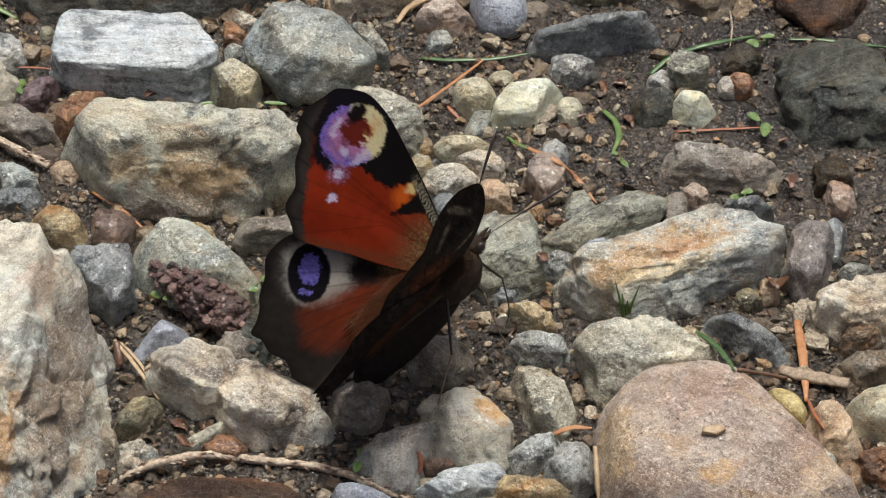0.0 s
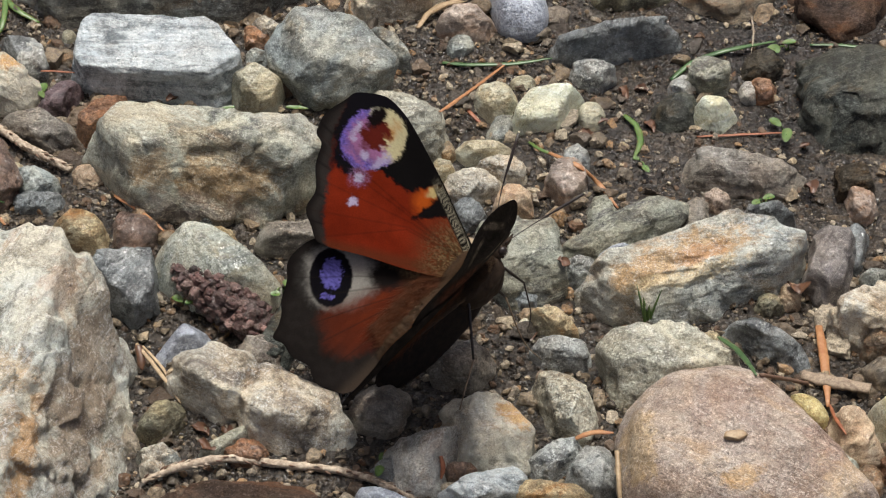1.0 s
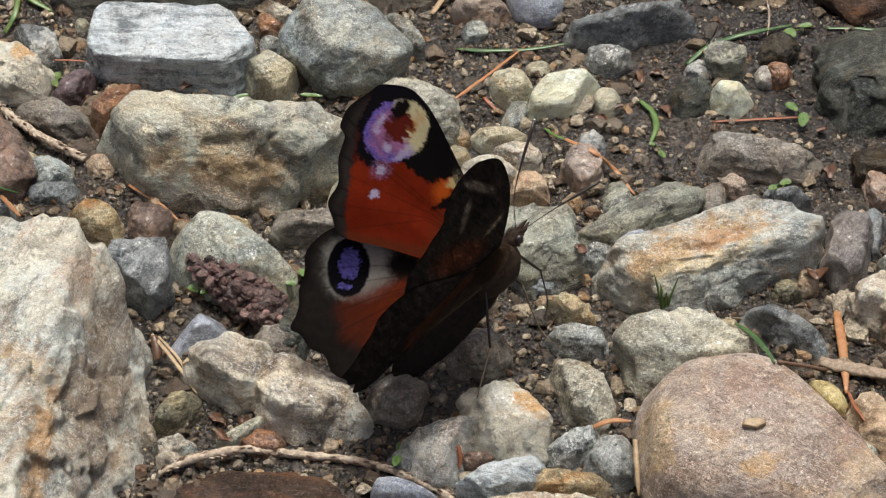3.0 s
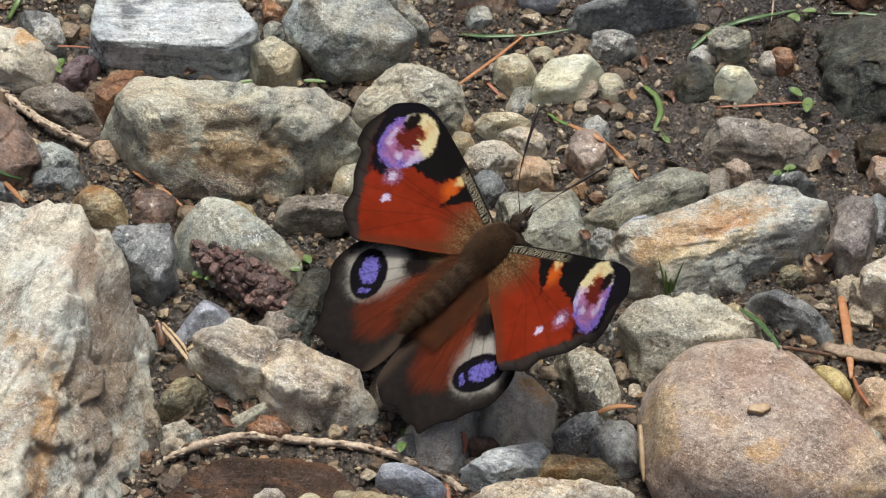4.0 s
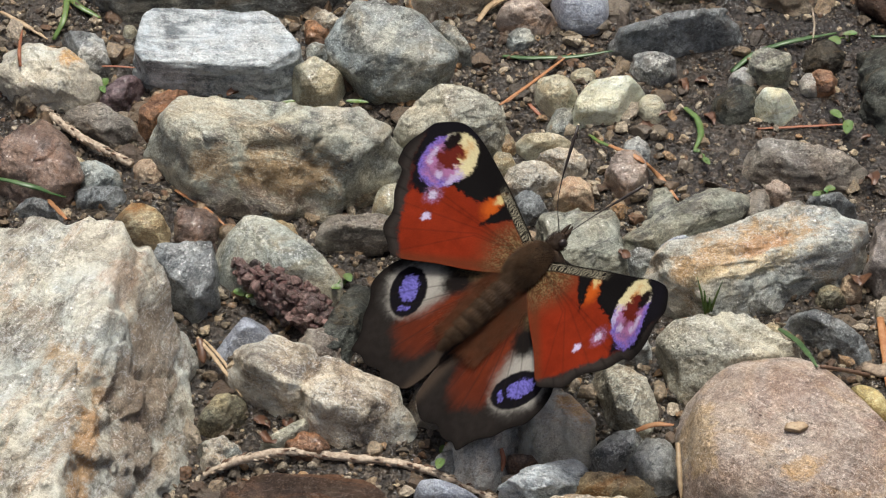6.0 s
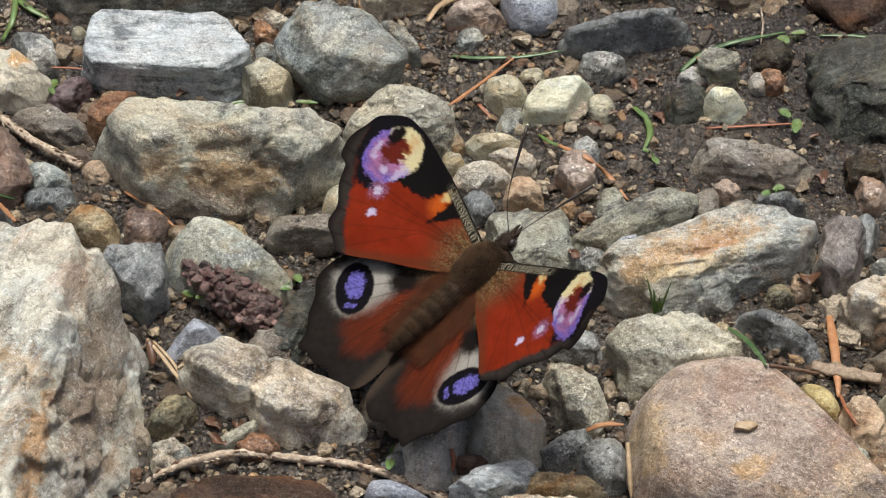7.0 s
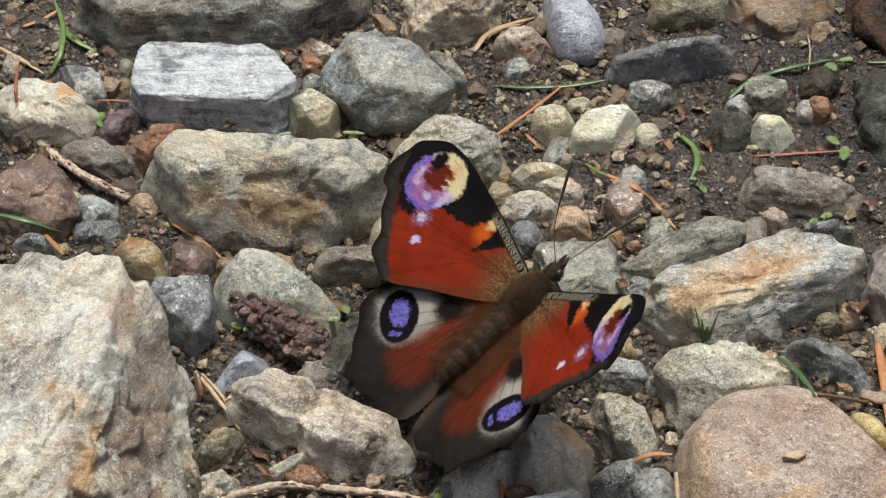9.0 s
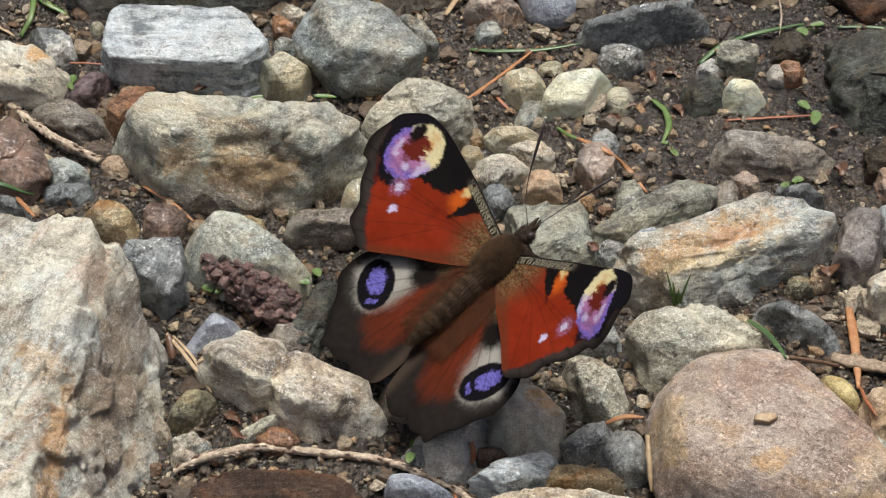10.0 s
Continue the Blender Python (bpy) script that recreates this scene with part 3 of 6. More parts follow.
def tube(points, radii, around=8, flat=1.0, steps=6):
    """A tapered tube along a smooth line, in mm; flat squashes it in height."""
    line = spline(points, steps) if len(points) > 2 else np.linspace(points[0], points[-1], steps + 1)
    r = np.interp(np.linspace(0, 1, len(line)), np.linspace(0, 1, len(radii)), radii)
    way = np.gradient(line, axis=0)
    way /= np.linalg.norm(way, axis=1, keepdims=True) + 1e-9
    side = np.cross(way, (0.02, 0.03, 1.0))
    side /= np.linalg.norm(side, axis=1, keepdims=True) + 1e-9
    up = np.cross(side, way)
    a = np.arange(around) * 2 * np.pi / around
    v = line[:, None] + r[:, None, None] * (np.cos(a)[None, :, None] * side[:, None] + flat * np.sin(a)[None, :, None] * up[:, None])
    v = np.concatenate([v.reshape(-1, 3), line[:1], line[-1:]])
    n, f = len(line), []
    for i in range(n - 1):
        for j in range(around):
            k = (j + 1) % around
            f.append((i * around + j, i * around + k, (i + 1) * around + k, (i + 1) * around + j))
    for j in range(around):
        k = (j + 1) % around
        f.append((n * around, k, j, j))
        f.append((n * around + 1, (n - 1) * around + j, (n - 1) * around + k, (n - 1) * around + k))
    f = np.array(f)
    tri = np.concatenate([f[:, [0, 1, 2]], f[:, [0, 2, 3]]])
    keep = (tri[:, 0] != tri[:, 1]) & (tri[:, 1] != tri[:, 2]) & (tri[:, 0] != tri[:, 2])
    return v, tri[keep]


_balls = {}


def ball(level):
    """Unit directions and triangles of an icosphere, kept for reuse."""
    if level not in _balls:
        bm = bmesh.new()
        bmesh.ops.create_icosphere(bm, subdivisions=level, radius=1.0)
        v = np.array([p.co[:] for p in bm.verts])
        f = np.array([[p.index for p in q.verts] for q in bm.faces], np.int32)
        bm.free()
        _balls[level] = (v / np.linalg.norm(v, axis=1, keepdims=True), f)
    return _balls[level]


def facets(d, sides, top, bottom, tilt, lean, k, cuts, turn=0.0):
    """Radius along each direction of a rounded block: eight side faces, a top, a base and free cuts, in mm."""
    az = np.radians(turn + np.arange(8) * 45.0)
    le = math.radians(lean)
    n = [(math.cos(a) * math.cos(le), math.sin(a) * math.cos(le), math.sin(le)) for a in az]
    p = list(sides)
    t = np.array([tilt[0], tilt[1], 1.0])
    n += [tuple(t / np.linalg.norm(t)), (0, 0, -1)]
    p += [top, bottom]
    for a, e, dist in cuts:
        a, e = math.radians(a), math.radians(e)
        n.append((math.cos(a) * math.cos(e), math.sin(a) * math.cos(e), math.sin(e)))
        p.append(dist)
    s = np.maximum(d @ np.array(n).T, 0) / np.array(p)
    return (s ** k).sum(1) ** (-1.0 / k)


def blob(size, level=4, k=2.6, seed=0, rough=0.08):
    """A rounded lump with given half-sizes in mm."""
    d, f = ball(level)
    r = ((np.abs(d) / np.array(size)) ** k).sum(1) ** (-1.0 / k)
    v = d * r[:, None]
    return v * (1 + rough * rough_noise(d * 2.2 + seed, seed, 3))[:, None], f


# ---- ground ----
def ground():
    def steps(near, fine):
        core = np.arange(-near, near + fine / 2, fine)
        far = near + np.cumsum(fine * 1.32 ** np.arange(1, 42))
        return np.concatenate([-far[::-1], core, far])

    xs, ys = steps(118.0, 1.2), steps(100.0, 1.2)
    gx, gy = np.meshgrid(xs, ys)
    z = ground_height(gx.ravel(), gy.ravel())
    v = np.stack([gx.ravel(), gy.ravel(), z], 1)
    w, h = len(xs), len(ys)
    i = (np.arange(h - 1)[:, None] * w + np.arange(w - 1)[None]).ravel()
    f = np.stack([i, i + 1, i + w + 1, i + w], 1)
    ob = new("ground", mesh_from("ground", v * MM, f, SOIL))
    tagged(ob, "dark wet gritty soil of a gravel path", "ground", kind="structure")


ground()


# ---- stones ----
LAYERED = {"blue_schist": 12, "dark_banded": -12, "dark_striated": -28, "orange_slab": -20, "brown_grey": 6}
SMOOTH = ("big_brown", "cream", "white", "blue_grey", "yellow", "brown_rim", "pale_green")


def fracture(v, rng, cell, tilt):
    """How far small broken faces, about a cell wide, stand out of a stone, in mm."""
    count = int(np.clip(2.2 * np.ptp(v[:, 0]) * np.ptp(v[:, 1]) / cell**2, 6, 110))
    seeds = v[rng.choice(len(v), count, replace=False)]
    lean = rng.normal(0, tilt, (count, 3))
    far = np.sqrt(((v**2).sum(1)[:, None] + (seeds**2).sum(1)[None] - 2 * v @ seeds.T).clip(0))
    w = np.exp(-(far - far.min(1, keepdims=True)) / (0.07 * cell))
    step = v @ lean.T - (seeds * lean).sum(1)[None] + rng.normal(0, 0.10 * tilt * cell, count)[None]
    return np.clip((w * step).sum(1) / w.sum(1), -0.35 * cell, 0.35 * cell)


def stone(kind, x, y, h, sides, k=9, lean=12, tilt=(0.0, 0.0), cuts=(), rough=1.0, level=0, grooves=(), chips=1.0, turn=0):
    """A stone that stands h mm out of the soil, with eight side faces at the given distances, the first one turned.
    grooves: (direction, offset, depth, width) of furrows across it, in degrees and mm."""
    mat, label = ROCKS[kind]
    size = float(np.mean(sides))
    level = level + 1 if level else (6 if size > 7.0 else 5)
    d, f = ball(level)
    zc = 0.45 * h
    k = k if kind in SMOOTH else 1.6 * k
    seed = int(abs(x * 31 + y * 17)) + 5
    rng = np.random.default_rng(seed)
    if not cuts and not any(tilt):  # most lie with their face a little towards the path
        tilt = (rng.uniform(-0.15, 0.15), rng.uniform(-0.32, -0.10))
    if not cuts:  # worn shoulders between the sides and the top
        cuts = []
        for i in range(7):
            az, up = i * 360 / 7 + rng.uniform(-20, 20), rng.uniform(32, 60)
            wide = np.interp((az - turn) % 360, np.arange(9) * 45.0, list(sides) + [sides[0]])
            cuts.append((az, up, rng.uniform(0.96, 1.10) * math.hypot(wide * math.cos(radians(up)), (h - zc) * math.sin(radians(up)))))
    v = d * facets(d, sides, h - zc, zc + 2.0, tilt, lean, k, cuts, turn)[:, None]
    chips = chips * (0.7 if kind in SMOOTH else 1.0)
    v = v * (1.0 + 0.05 * chips)
    for _ in range(int(9 + min(size, 12) / 2)):  # broken faces
        way = rng.normal(size=3)
        way[2] = abs(way[2]) - 0.15
        way /= np.linalg.norm(way)
        far = v @ way
        v = v - way * (np.maximum(far - far.max() * (1 - chips * rng.uniform(0.02, 0.24)), 0) * 0.97)[:, None]
    if kind in SMOOTH:
        rough = rough * 0.55
    size = min(size, 14.0)
    big = rough_noise(v / (0.55 * size + 1.5) + seed, seed, 3)
    ridge = 1 - 2 * np.abs(rough_noise(v / (0.34 * size + 1.2) + 2 * seed, seed + 9, 3))
    fine = rough_noise(v / 1.6, seed + 20, 4, 0.55)
    worn = 0.35 + 0.9 * np.clip(0.5 + lattice(v / 5.0 + 3, seed + 4), 0, 1)
    push = rough * (0.024 * size * big + 0.026 * size * (ridge - 0.4) + 0.12 * fine * worn)
    if kind in LAYERED:
        push = push + 0.20 * rough_noise((v * np.array([0.06, 0.5, 0.9])) @ np.array(Euler((0, 0, radians(LAYERED[kind]))).to_matrix()) + seed, seed, 3)
    for way, off, deep, wide in grooves:
        a = radians(way)
        run = v[:, 0] * math.cos(a) + v[:, 1] * math.sin(a) - off + 0.8 * lattice(v / 4.0, seed + 7)
        push = push - deep * np.exp(-((run / wide) ** 2))
    flat = 0.15 if kind in SMOOTH else 1.0
    push = push + fracture(v, rng, float(np.clip(0.6 * size, 1.6, 7.0)), 0.10 * flat * rough) + fracture(v, rng, float(np.clip(0.2 * size, 0.7, 2.2)), 0.10 * flat * rough)
    v = v + d * push[:, None] + np.array([0, 0, zc])
    ob = new("stone", mesh_from("stone", v * MM, f, mat))
    ob.location = (x * MM, y * MM, 0)
    return tagged(ob, label, "stone", "stones of the gravel path")


stone("dark_banded", -54.1, 70.2, 9.0, (37.0, 28.6, 6.0, 22.6, 26.8, 17.9, 7.3, 15.9), k=12, lean=12, tilt=(0.00, -0.15), turn=1, cuts=((0, 90, 60.0),), chips=0.4)
stone("blue_schist", -54.1, 49.4, 7.5, (15.8, 10.4, 6.0, 12.9, 13.9, 12.5, 7.4, 13.0), k=24, lean=8, tilt=(-0.05, -0.12), turn=-7, cuts=((0, 90, 60.0),), rough=0.45, chips=0.05, level=6)
stone("grey", -22.0, 46.4, 10.5, (8.8, 11.8, 6.3, 4.7, 13.1, 11.8, 9.0, 7.5), k=12, lean=-10, tilt=(0.14, -0.22), turn=-45, cuts=((-89, 16, 6.4), (-150, 44, 8.6), (20, 50, 7.6)), rough=0.6, chips=0.3)
stone("grey", -13.4, 52.9, 5.3, (5.3, 4.5, 2.2, 2.4, 6.3, 5.7, 1.8, 2.6), k=9, lean=12, tilt=(0.00, 0.00), turn=-57, chips=0.8)
stone("cream", -35.9, 41.6, 5.7, (3.5, 3.7, 5.0, 2.7, 3.1, 5.4, 3.8, 3.0), k=18, lean=6, tilt=(0.15, -0.30), turn=-70, cuts=((-60, 35, 3.6), (-150, 30, 3.6), (40, 40, 4.0)), chips=1.0)
stone("tan_boulder", -41.7, 21.4, 13.5, (26.0, 17.0, 5.2, 16.5, 23.5, 15.3, 10.0, 13.0), k=12, lean=10, tilt=(-0.03, 0.06), turn=-8, cuts=((-93, 25, 7.6), (-150, 32, 16.5), (-40, 30, 14.0), (60, 45, 13.0)), rough=0.85, grooves=((-38, 11.5, 1.5, 1.9), (-100, 5.5, 0.7, 1.2)), chips=0.2, level=6)
stone("red_dark", -83.2, 21.6, 7.0, (8.4, 9.7, 6.6, 7.0, 7.5, 9.2, 7.4, 8.1), k=10, lean=12, tilt=(0.10, -0.10), turn=-67, chips=0.8)
stone("brown_grey", -73.5, 33.0, 4.0, (7.7, 6.2, 2.3, 3.7, 8.3, 5.5, 2.9, 5.1), k=9, lean=12, tilt=(0.00, 0.00), turn=-25, chips=0.8)
stone("rust", -61.8, 34.8, 5.3, (5.5, 2.5, 3.6, 4.6, 4.8, 2.8, 2.2, 5.8), k=9, lean=12, tilt=(0.00, 0.00), turn=66, chips=0.8)
stone("purple", -70.2, 40.2, 4.0, (5.1, 2.8, 2.0, 4.7, 4.0, 2.7, 2.0, 3.9), k=12, lean=12, tilt=(0.00, 0.00), turn=62, chips=0.8)
stone("quartz", -83.2, 43.7, 8.0, (10.0, 8.1, 5.7, 4.6, 9.3, 10.4, 7.2, 6.0), k=9, lean=12, tilt=(0.00, 0.00), turn=-43, chips=0.8)
stone("brown", -87.0, 40.5, 4.3, (5.4, 3.6, 3.3, 3.3, 3.8, 4.8, 2.5, 3.7), k=9, lean=12, tilt=(0.00, 0.00), turn=-70, chips=0.8)
stone("slate", -78.4, 51.8, 4.4, (7.2, 4.5, 3.1, 2.9, 4.2, 4.5, 1.6, 3.1), k=9, lean=12, tilt=(0.00, 0.00), turn=-64, chips=0.8)
stone("big_pale", -78.0, -48.0, 22.0, (60.0, 36.0, 36.5, 53.0, 70.0, 80.0, 80.0, 80.0), k=24, lean=8, tilt=(-0.05, -0.03), cuts=((-7, 27, 16.6), (4, 12, 24.5), (-14, 62, 22.5)), rough=1.7, grooves=((-75, 33.0, 0.9, 1.0), (-40, 36.0, 0.9, 1.2), (-12, 21.0, 0.9, 1.3), (20, 22.0, 0.8, 1.0)), chips=0.06, level=6)
stone("brown_rim", -62.5, 6.6, 6.0, (5.9, 3.6, 2.7, 3.3, 8.4, 8.9, 3.9, 3.0), k=6, lean=12, tilt=(0.00, 0.00), turn=-52)
stone("red_dark", -54.8, 7.2, 4.0, (4.3, 4.1, 4.0, 3.1, 4.6, 4.5, 3.4, 3.8), k=9, lean=12, tilt=(0.00, 0.00), turn=-66, chips=0.8)
stone("slate", -53.9, -6.1, 6.7, (3.7, 6.4, 3.8, 8.4, 6.5, 4.5, 7.1, 4.9), k=20, lean=4, tilt=(0.05, -0.35), turn=4, cuts=((0, 90, 60.0),), rough=0.6, chips=0.15)
stone("pale_green", -41.4, -1.5, 8.4, (12.2, 10.6, 5.0, 6.0, 12.0, 7.7, 6.0, 6.4), k=8, lean=20, tilt=(0.16, -0.05), turn=-44, cuts=((-134, 45, 4.6), (150, 40, 8.6), (-40, 35, 9.5), (40, 55, 6.2)), chips=0.5)
stone("blue_grey", -44.7, -18.9, 5.0, (3.8, 3.9, 2.4, 4.9, 4.1, 1.6, 2.8, 2.9), k=20, lean=25, tilt=(0.00, 0.00), turn=57, cuts=((-62, 38, 2.5), (-160, 42, 2.5), (50, 40, 2.8)), chips=0.3)
stone("dark_green", -29.7, -16.1, 4.4, (13.1, 6.9, 2.0, 8.1, 8.2, 7.2, 2.9, 7.9), k=10, lean=12, tilt=(0.00, 0.00), turn=70, chips=0.8)
stone("tan_grey", -32.8, -30.3, 7.5, (16.5, 14.1, 4.8, 8.7, 17.8, 12.3, 5.6, 12.0), k=10, lean=10, tilt=(0.05, -0.12), turn=-32, cuts=((-118, 22, 6.3), (-75, 25, 9.2)), rough=1.1, grooves=((-22, -1.0, 1.7, 1.5),), chips=0.5)
stone("olive", -47.5, -34.3, 4.0, (4.2, 2.3, 2.5, 4.0, 3.4, 2.8, 2.2, 3.4), k=9, lean=12, tilt=(0.00, 0.00), turn=55, chips=0.8)
stone("pale_green", -36.7, -38.0, 2.0, (5.4, 3.7, 0.8, 4.2, 5.7, 3.1, 1.1, 3.0), k=10, lean=12, tilt=(0.00, 0.00), turn=34, chips=0.8)
stone("rust", -33.8, -40.2, 2.0, (3.2, 2.4, 2.0, 2.1, 3.4, 2.8, 1.9, 2.7), k=9, lean=12, tilt=(0.00, 0.00), turn=-9, chips=0.8)
stone("grey", -47.2, -42.1, 3.0, (3.1, 2.8, 1.7, 1.9, 3.8, 3.1, 1.4, 2.3), k=9, lean=12, tilt=(0.00, 0.00), turn=-31, chips=0.8)
stone("white", 14.0, 37.4, 4.6, (7.4, 3.2, 3.6, 5.8, 6.0, 3.4, 3.2, 7.4), k=12, lean=12, tilt=(0.10, -0.42), turn=54, cuts=((90, 35, 4.8), (-20, 40, 5.4)), chips=0.4)
stone("cream", 5.5, 40.0, 4.8, (3.7, 3.3, 3.9, 3.3, 2.6, 4.2, 3.3, 2.9), k=9, lean=12, tilt=(0.00, 0.00), turn=-84, chips=0.8)
stone("cream", 10.3, 45.5, 1.9, (1.9, 1.9, 2.4, 1.7, 1.8, 2.2, 2.1, 1.7), k=6, lean=12, tilt=(0.00, 0.00), turn=-71)
stone("pale_boulder", -10.6, 30.8, 9.0, (7.1, 5.7, 8.6, 14.1, 6.9, 5.2, 6.5, 7.2), k=9, lean=16, tilt=(0.00, 0.00), turn=63, chips=0.8)
stone("cream", 3.6, 27.6, 3.0, (5.4, 3.7, 1.3, 4.3, 5.7, 3.0, 1.3, 3.1), k=9, lean=12, tilt=(0.00, 0.00), turn=-3, chips=0.8)
stone("tan_grey", 0.5, 19.3, 3.8, (5.7, 2.7, 2.5, 4.9, 3.9, 3.3, 3.0, 4.7), k=9, lean=12, tilt=(0.00, 0.00), turn=28, chips=0.8)
stone("tan_grey", 6.7, 23.4, 3.0, (3.8, 3.8, 1.8, 2.6, 4.9, 3.5, 1.7, 3.2), k=9, lean=12, tilt=(0.00, 0.00), turn=-20, chips=0.8)
stone("peach", 8.3, 14.7, 4.2, (2.1, 3.8, 3.2, 2.7, 3.3, 2.9, 2.8, 3.9), k=9, lean=12, tilt=(0.00, 0.00), turn=-89, chips=0.8)
stone("amber", 17.5, 19.1, 4.8, (4.1, 2.9, 3.9, 3.3, 4.7, 3.5, 3.1, 3.5), k=14, lean=6, tilt=(0.15, -0.35), turn=81, cuts=((-55, 18, 3.5), (175, 25, 3.6), (50, 50, 3.6)), chips=0.5)
stone("dark_striated", 8.1, 0.9, 7.5, (10.3, 9.7, 7.4, 8.6, 4.1, 8.4, 5.4, 6.6), k=14, lean=8, tilt=(0.03, -0.10), turn=-84, cuts=((-80, 35, 5.6), (60, 50, 7.2)), chips=0.5)
stone("dark_striated", 27.8, 8.6, 5.0, (11.5, 7.0, 2.8, 9.5, 11.2, 6.4, 3.1, 7.4), k=9, lean=20, tilt=(0.00, 0.00), turn=34, chips=0.8)
stone("orange_slab", 36.9, -2.9, 9.5, (22.5, 11.8, 4.6, 15.1, 23.0, 12.0, 7.2, 15.0), k=14, lean=12, tilt=(0.05, -0.12), turn=23, cuts=((-72, 30, 6.4), (-130, 24, 14.5)), rough=0.8, grooves=((118, -3.0, 0.5, 0.8), (108, -6.0, 0.35, 0.6)), chips=0.4, level=6)
stone("blue_grey", 25.4, 2.2, 4.2, (3.7, 2.0, 1.0, 3.0, 4.1, 1.9, 1.0, 2.4), k=6, lean=12, tilt=(0.00, 0.00), turn=20)
stone("sparkle", 19.1, -0.6, 3.8, (2.0, 2.9, 3.2, 1.5, 1.8, 2.7, 2.1, 2.1), k=10, lean=12, tilt=(0.00, 0.00), turn=-74, chips=0.8)
stone("brown_grey", 47.6, 22.7, 4.0, (11.8, 8.1, 1.9, 11.4, 10.4, 9.1, 3.5, 7.9), k=5, lean=14, tilt=(0.05, -0.30), turn=-9, cuts=((-70, 40, 3.6), (10, 35, 8.5), (170, 35, 8.0)), chips=0.5)
stone("white", 43.1, 37.8, 4.2, (3.1, 2.3, 2.6, 2.5, 2.9, 2.6, 2.6, 2.3), k=12, lean=20, tilt=(0.00, 0.00), turn=0, cuts=((-125, 38, 2.5), (-35, 40, 2.6), (80, 42, 2.2), (-80, 70, 3.7)), chips=0.6)
stone("dark_striated", 42.4, 45.7, 4.2, (4.1, 2.6, 2.7, 3.0, 3.7, 2.3, 2.3, 3.5), k=14, lean=4, tilt=(-0.12, -0.32), turn=18, cuts=((-80, 20, 2.6), (-160, 25, 3.5)), chips=0.7)
stone("sparkle", 22.5, 47.2, 4.0, (2.5, 2.9, 4.4, 2.8, 2.1, 4.2, 3.3, 2.6), k=9, lean=12, tilt=(0.00, 0.00), turn=-79, chips=0.8)
stone("blue_grey", 8.3, 65.7, 7.0, (10.2, 9.7, 6.3, 7.2, 9.0, 9.5, 3.3, 7.2), k=4, lean=8, tilt=(0.05, -0.25), turn=-78, chips=0.3)
stone("slate", 24.9, 55.1, 6.0, (16.0, 9.4, 1.2, 9.3, 14.5, 7.3, 1.9, 9.0), k=10, lean=12, tilt=(0.00, 0.00), turn=13, chips=0.8)
stone("amber", 0.2, 60.5, 5.0, (3.8, 5.5, 4.4, 3.1, 3.3, 5.3, 5.1, 2.6), k=6, lean=12, tilt=(0.00, 0.00), turn=-62)
stone("grey", -0.6, 55.6, 1.8, (2.7, 1.8, 2.2, 2.2, 2.6, 2.0, 2.1, 2.2), k=8, lean=12, tilt=(0.00, 0.00), turn=62)
stone("tan_grey", -11.9, 67.6, 8.0, (6.6, 5.1, 10.1, 7.8, 8.6, 3.5, 5.9, 9.8), k=9, lean=12, tilt=(0.00, 0.00), turn=65, chips=0.8)
stone("dark_green", 68.9, 41.0, 5.0, (18.1, 12.5, 12.1, 11.1, 11.8, 16.5, 11.7, 11.0), k=3.2, lean=28, tilt=(-0.05, 0.05), turn=-71, cuts=((-110, 48, 7.6), (165, 42, 9.4), (-40, 40, 11.0), (60, 45, 9.5)), rough=1.4, chips=0.9)
stone("olive", 30.6, 73.0, 4.4, (9.8, 5.5, 6.4, 7.1, 7.1, 4.8, 7.2, 7.7), k=8, lean=16, tilt=(0.00, 0.00), turn=52, chips=0.8)
stone("brown", 46.3, 74.0, 4.2, (11.0, 7.3, 8.6, 9.0, 9.5, 10.0, 10.3, 12.1), k=8, lean=20, tilt=(0.00, 0.00), turn=69, chips=0.8)
stone("red_wet", 66.5, 70.5, 4.0, (9.3, 8.1, 6.7, 7.7, 10.3, 9.1, 8.6, 8.2), k=8, lean=16, tilt=(0.00, 0.00), turn=90, chips=0.8)
stone("wet_brown", 52.8, 50.6, 2.6, (3.4, 3.0, 2.8, 3.3, 3.6, 3.0, 2.7, 3.0), k=9, lean=16, tilt=(0.00, 0.00), turn=40)
stone("rust", 52.1, 44.5, 1.9, (1.9, 2.1, 2.3, 2.2, 2.1, 2.2, 2.1, 2.5), k=6, lean=12, tilt=(0.00, 0.00), turn=76)
stone("dark_green", 37.2, 38.6, 2.6, (3.6, 3.3, 3.4, 3.7, 4.2, 3.3, 2.6, 4.0), k=7, lean=24, tilt=(0.00, -0.15), turn=77, chips=0.8)
stone("pale_boulder", 34.4, -24.3, 8.0, (13.4, 5.5, 6.2, 11.8, 13.2, 13.0, 4.4, 7.3), k=9, lean=14, tilt=(0.06, -0.16), turn=8, cuts=((-90, 45, 6.6), (-150, 35, 9.5), (-40, 32, 9.0), (60, 45, 7.5)), grooves=((60, 1.5, 0.8, 0.8),), chips=0.7)
stone("big_brown", 53.8, -53.9, 14.0, (10.3, 18.1, 6.3, 19.7, 52.3, 32.3, 25.3, 11.7), k=5, lean=14, tilt=(0.00, -0.10), turn=-56, cuts=((-60, 40, 30.0), (150, 42, 33.0)), chips=0.35, level=6)
stone("speckled", 14.8, -31.0, 6.0, (8.3, 6.4, 4.5, 5.2, 5.6, 6.4, 2.0, 3.8), k=9, lean=12, tilt=(0.00, 0.00), turn=-73, chips=0.8)
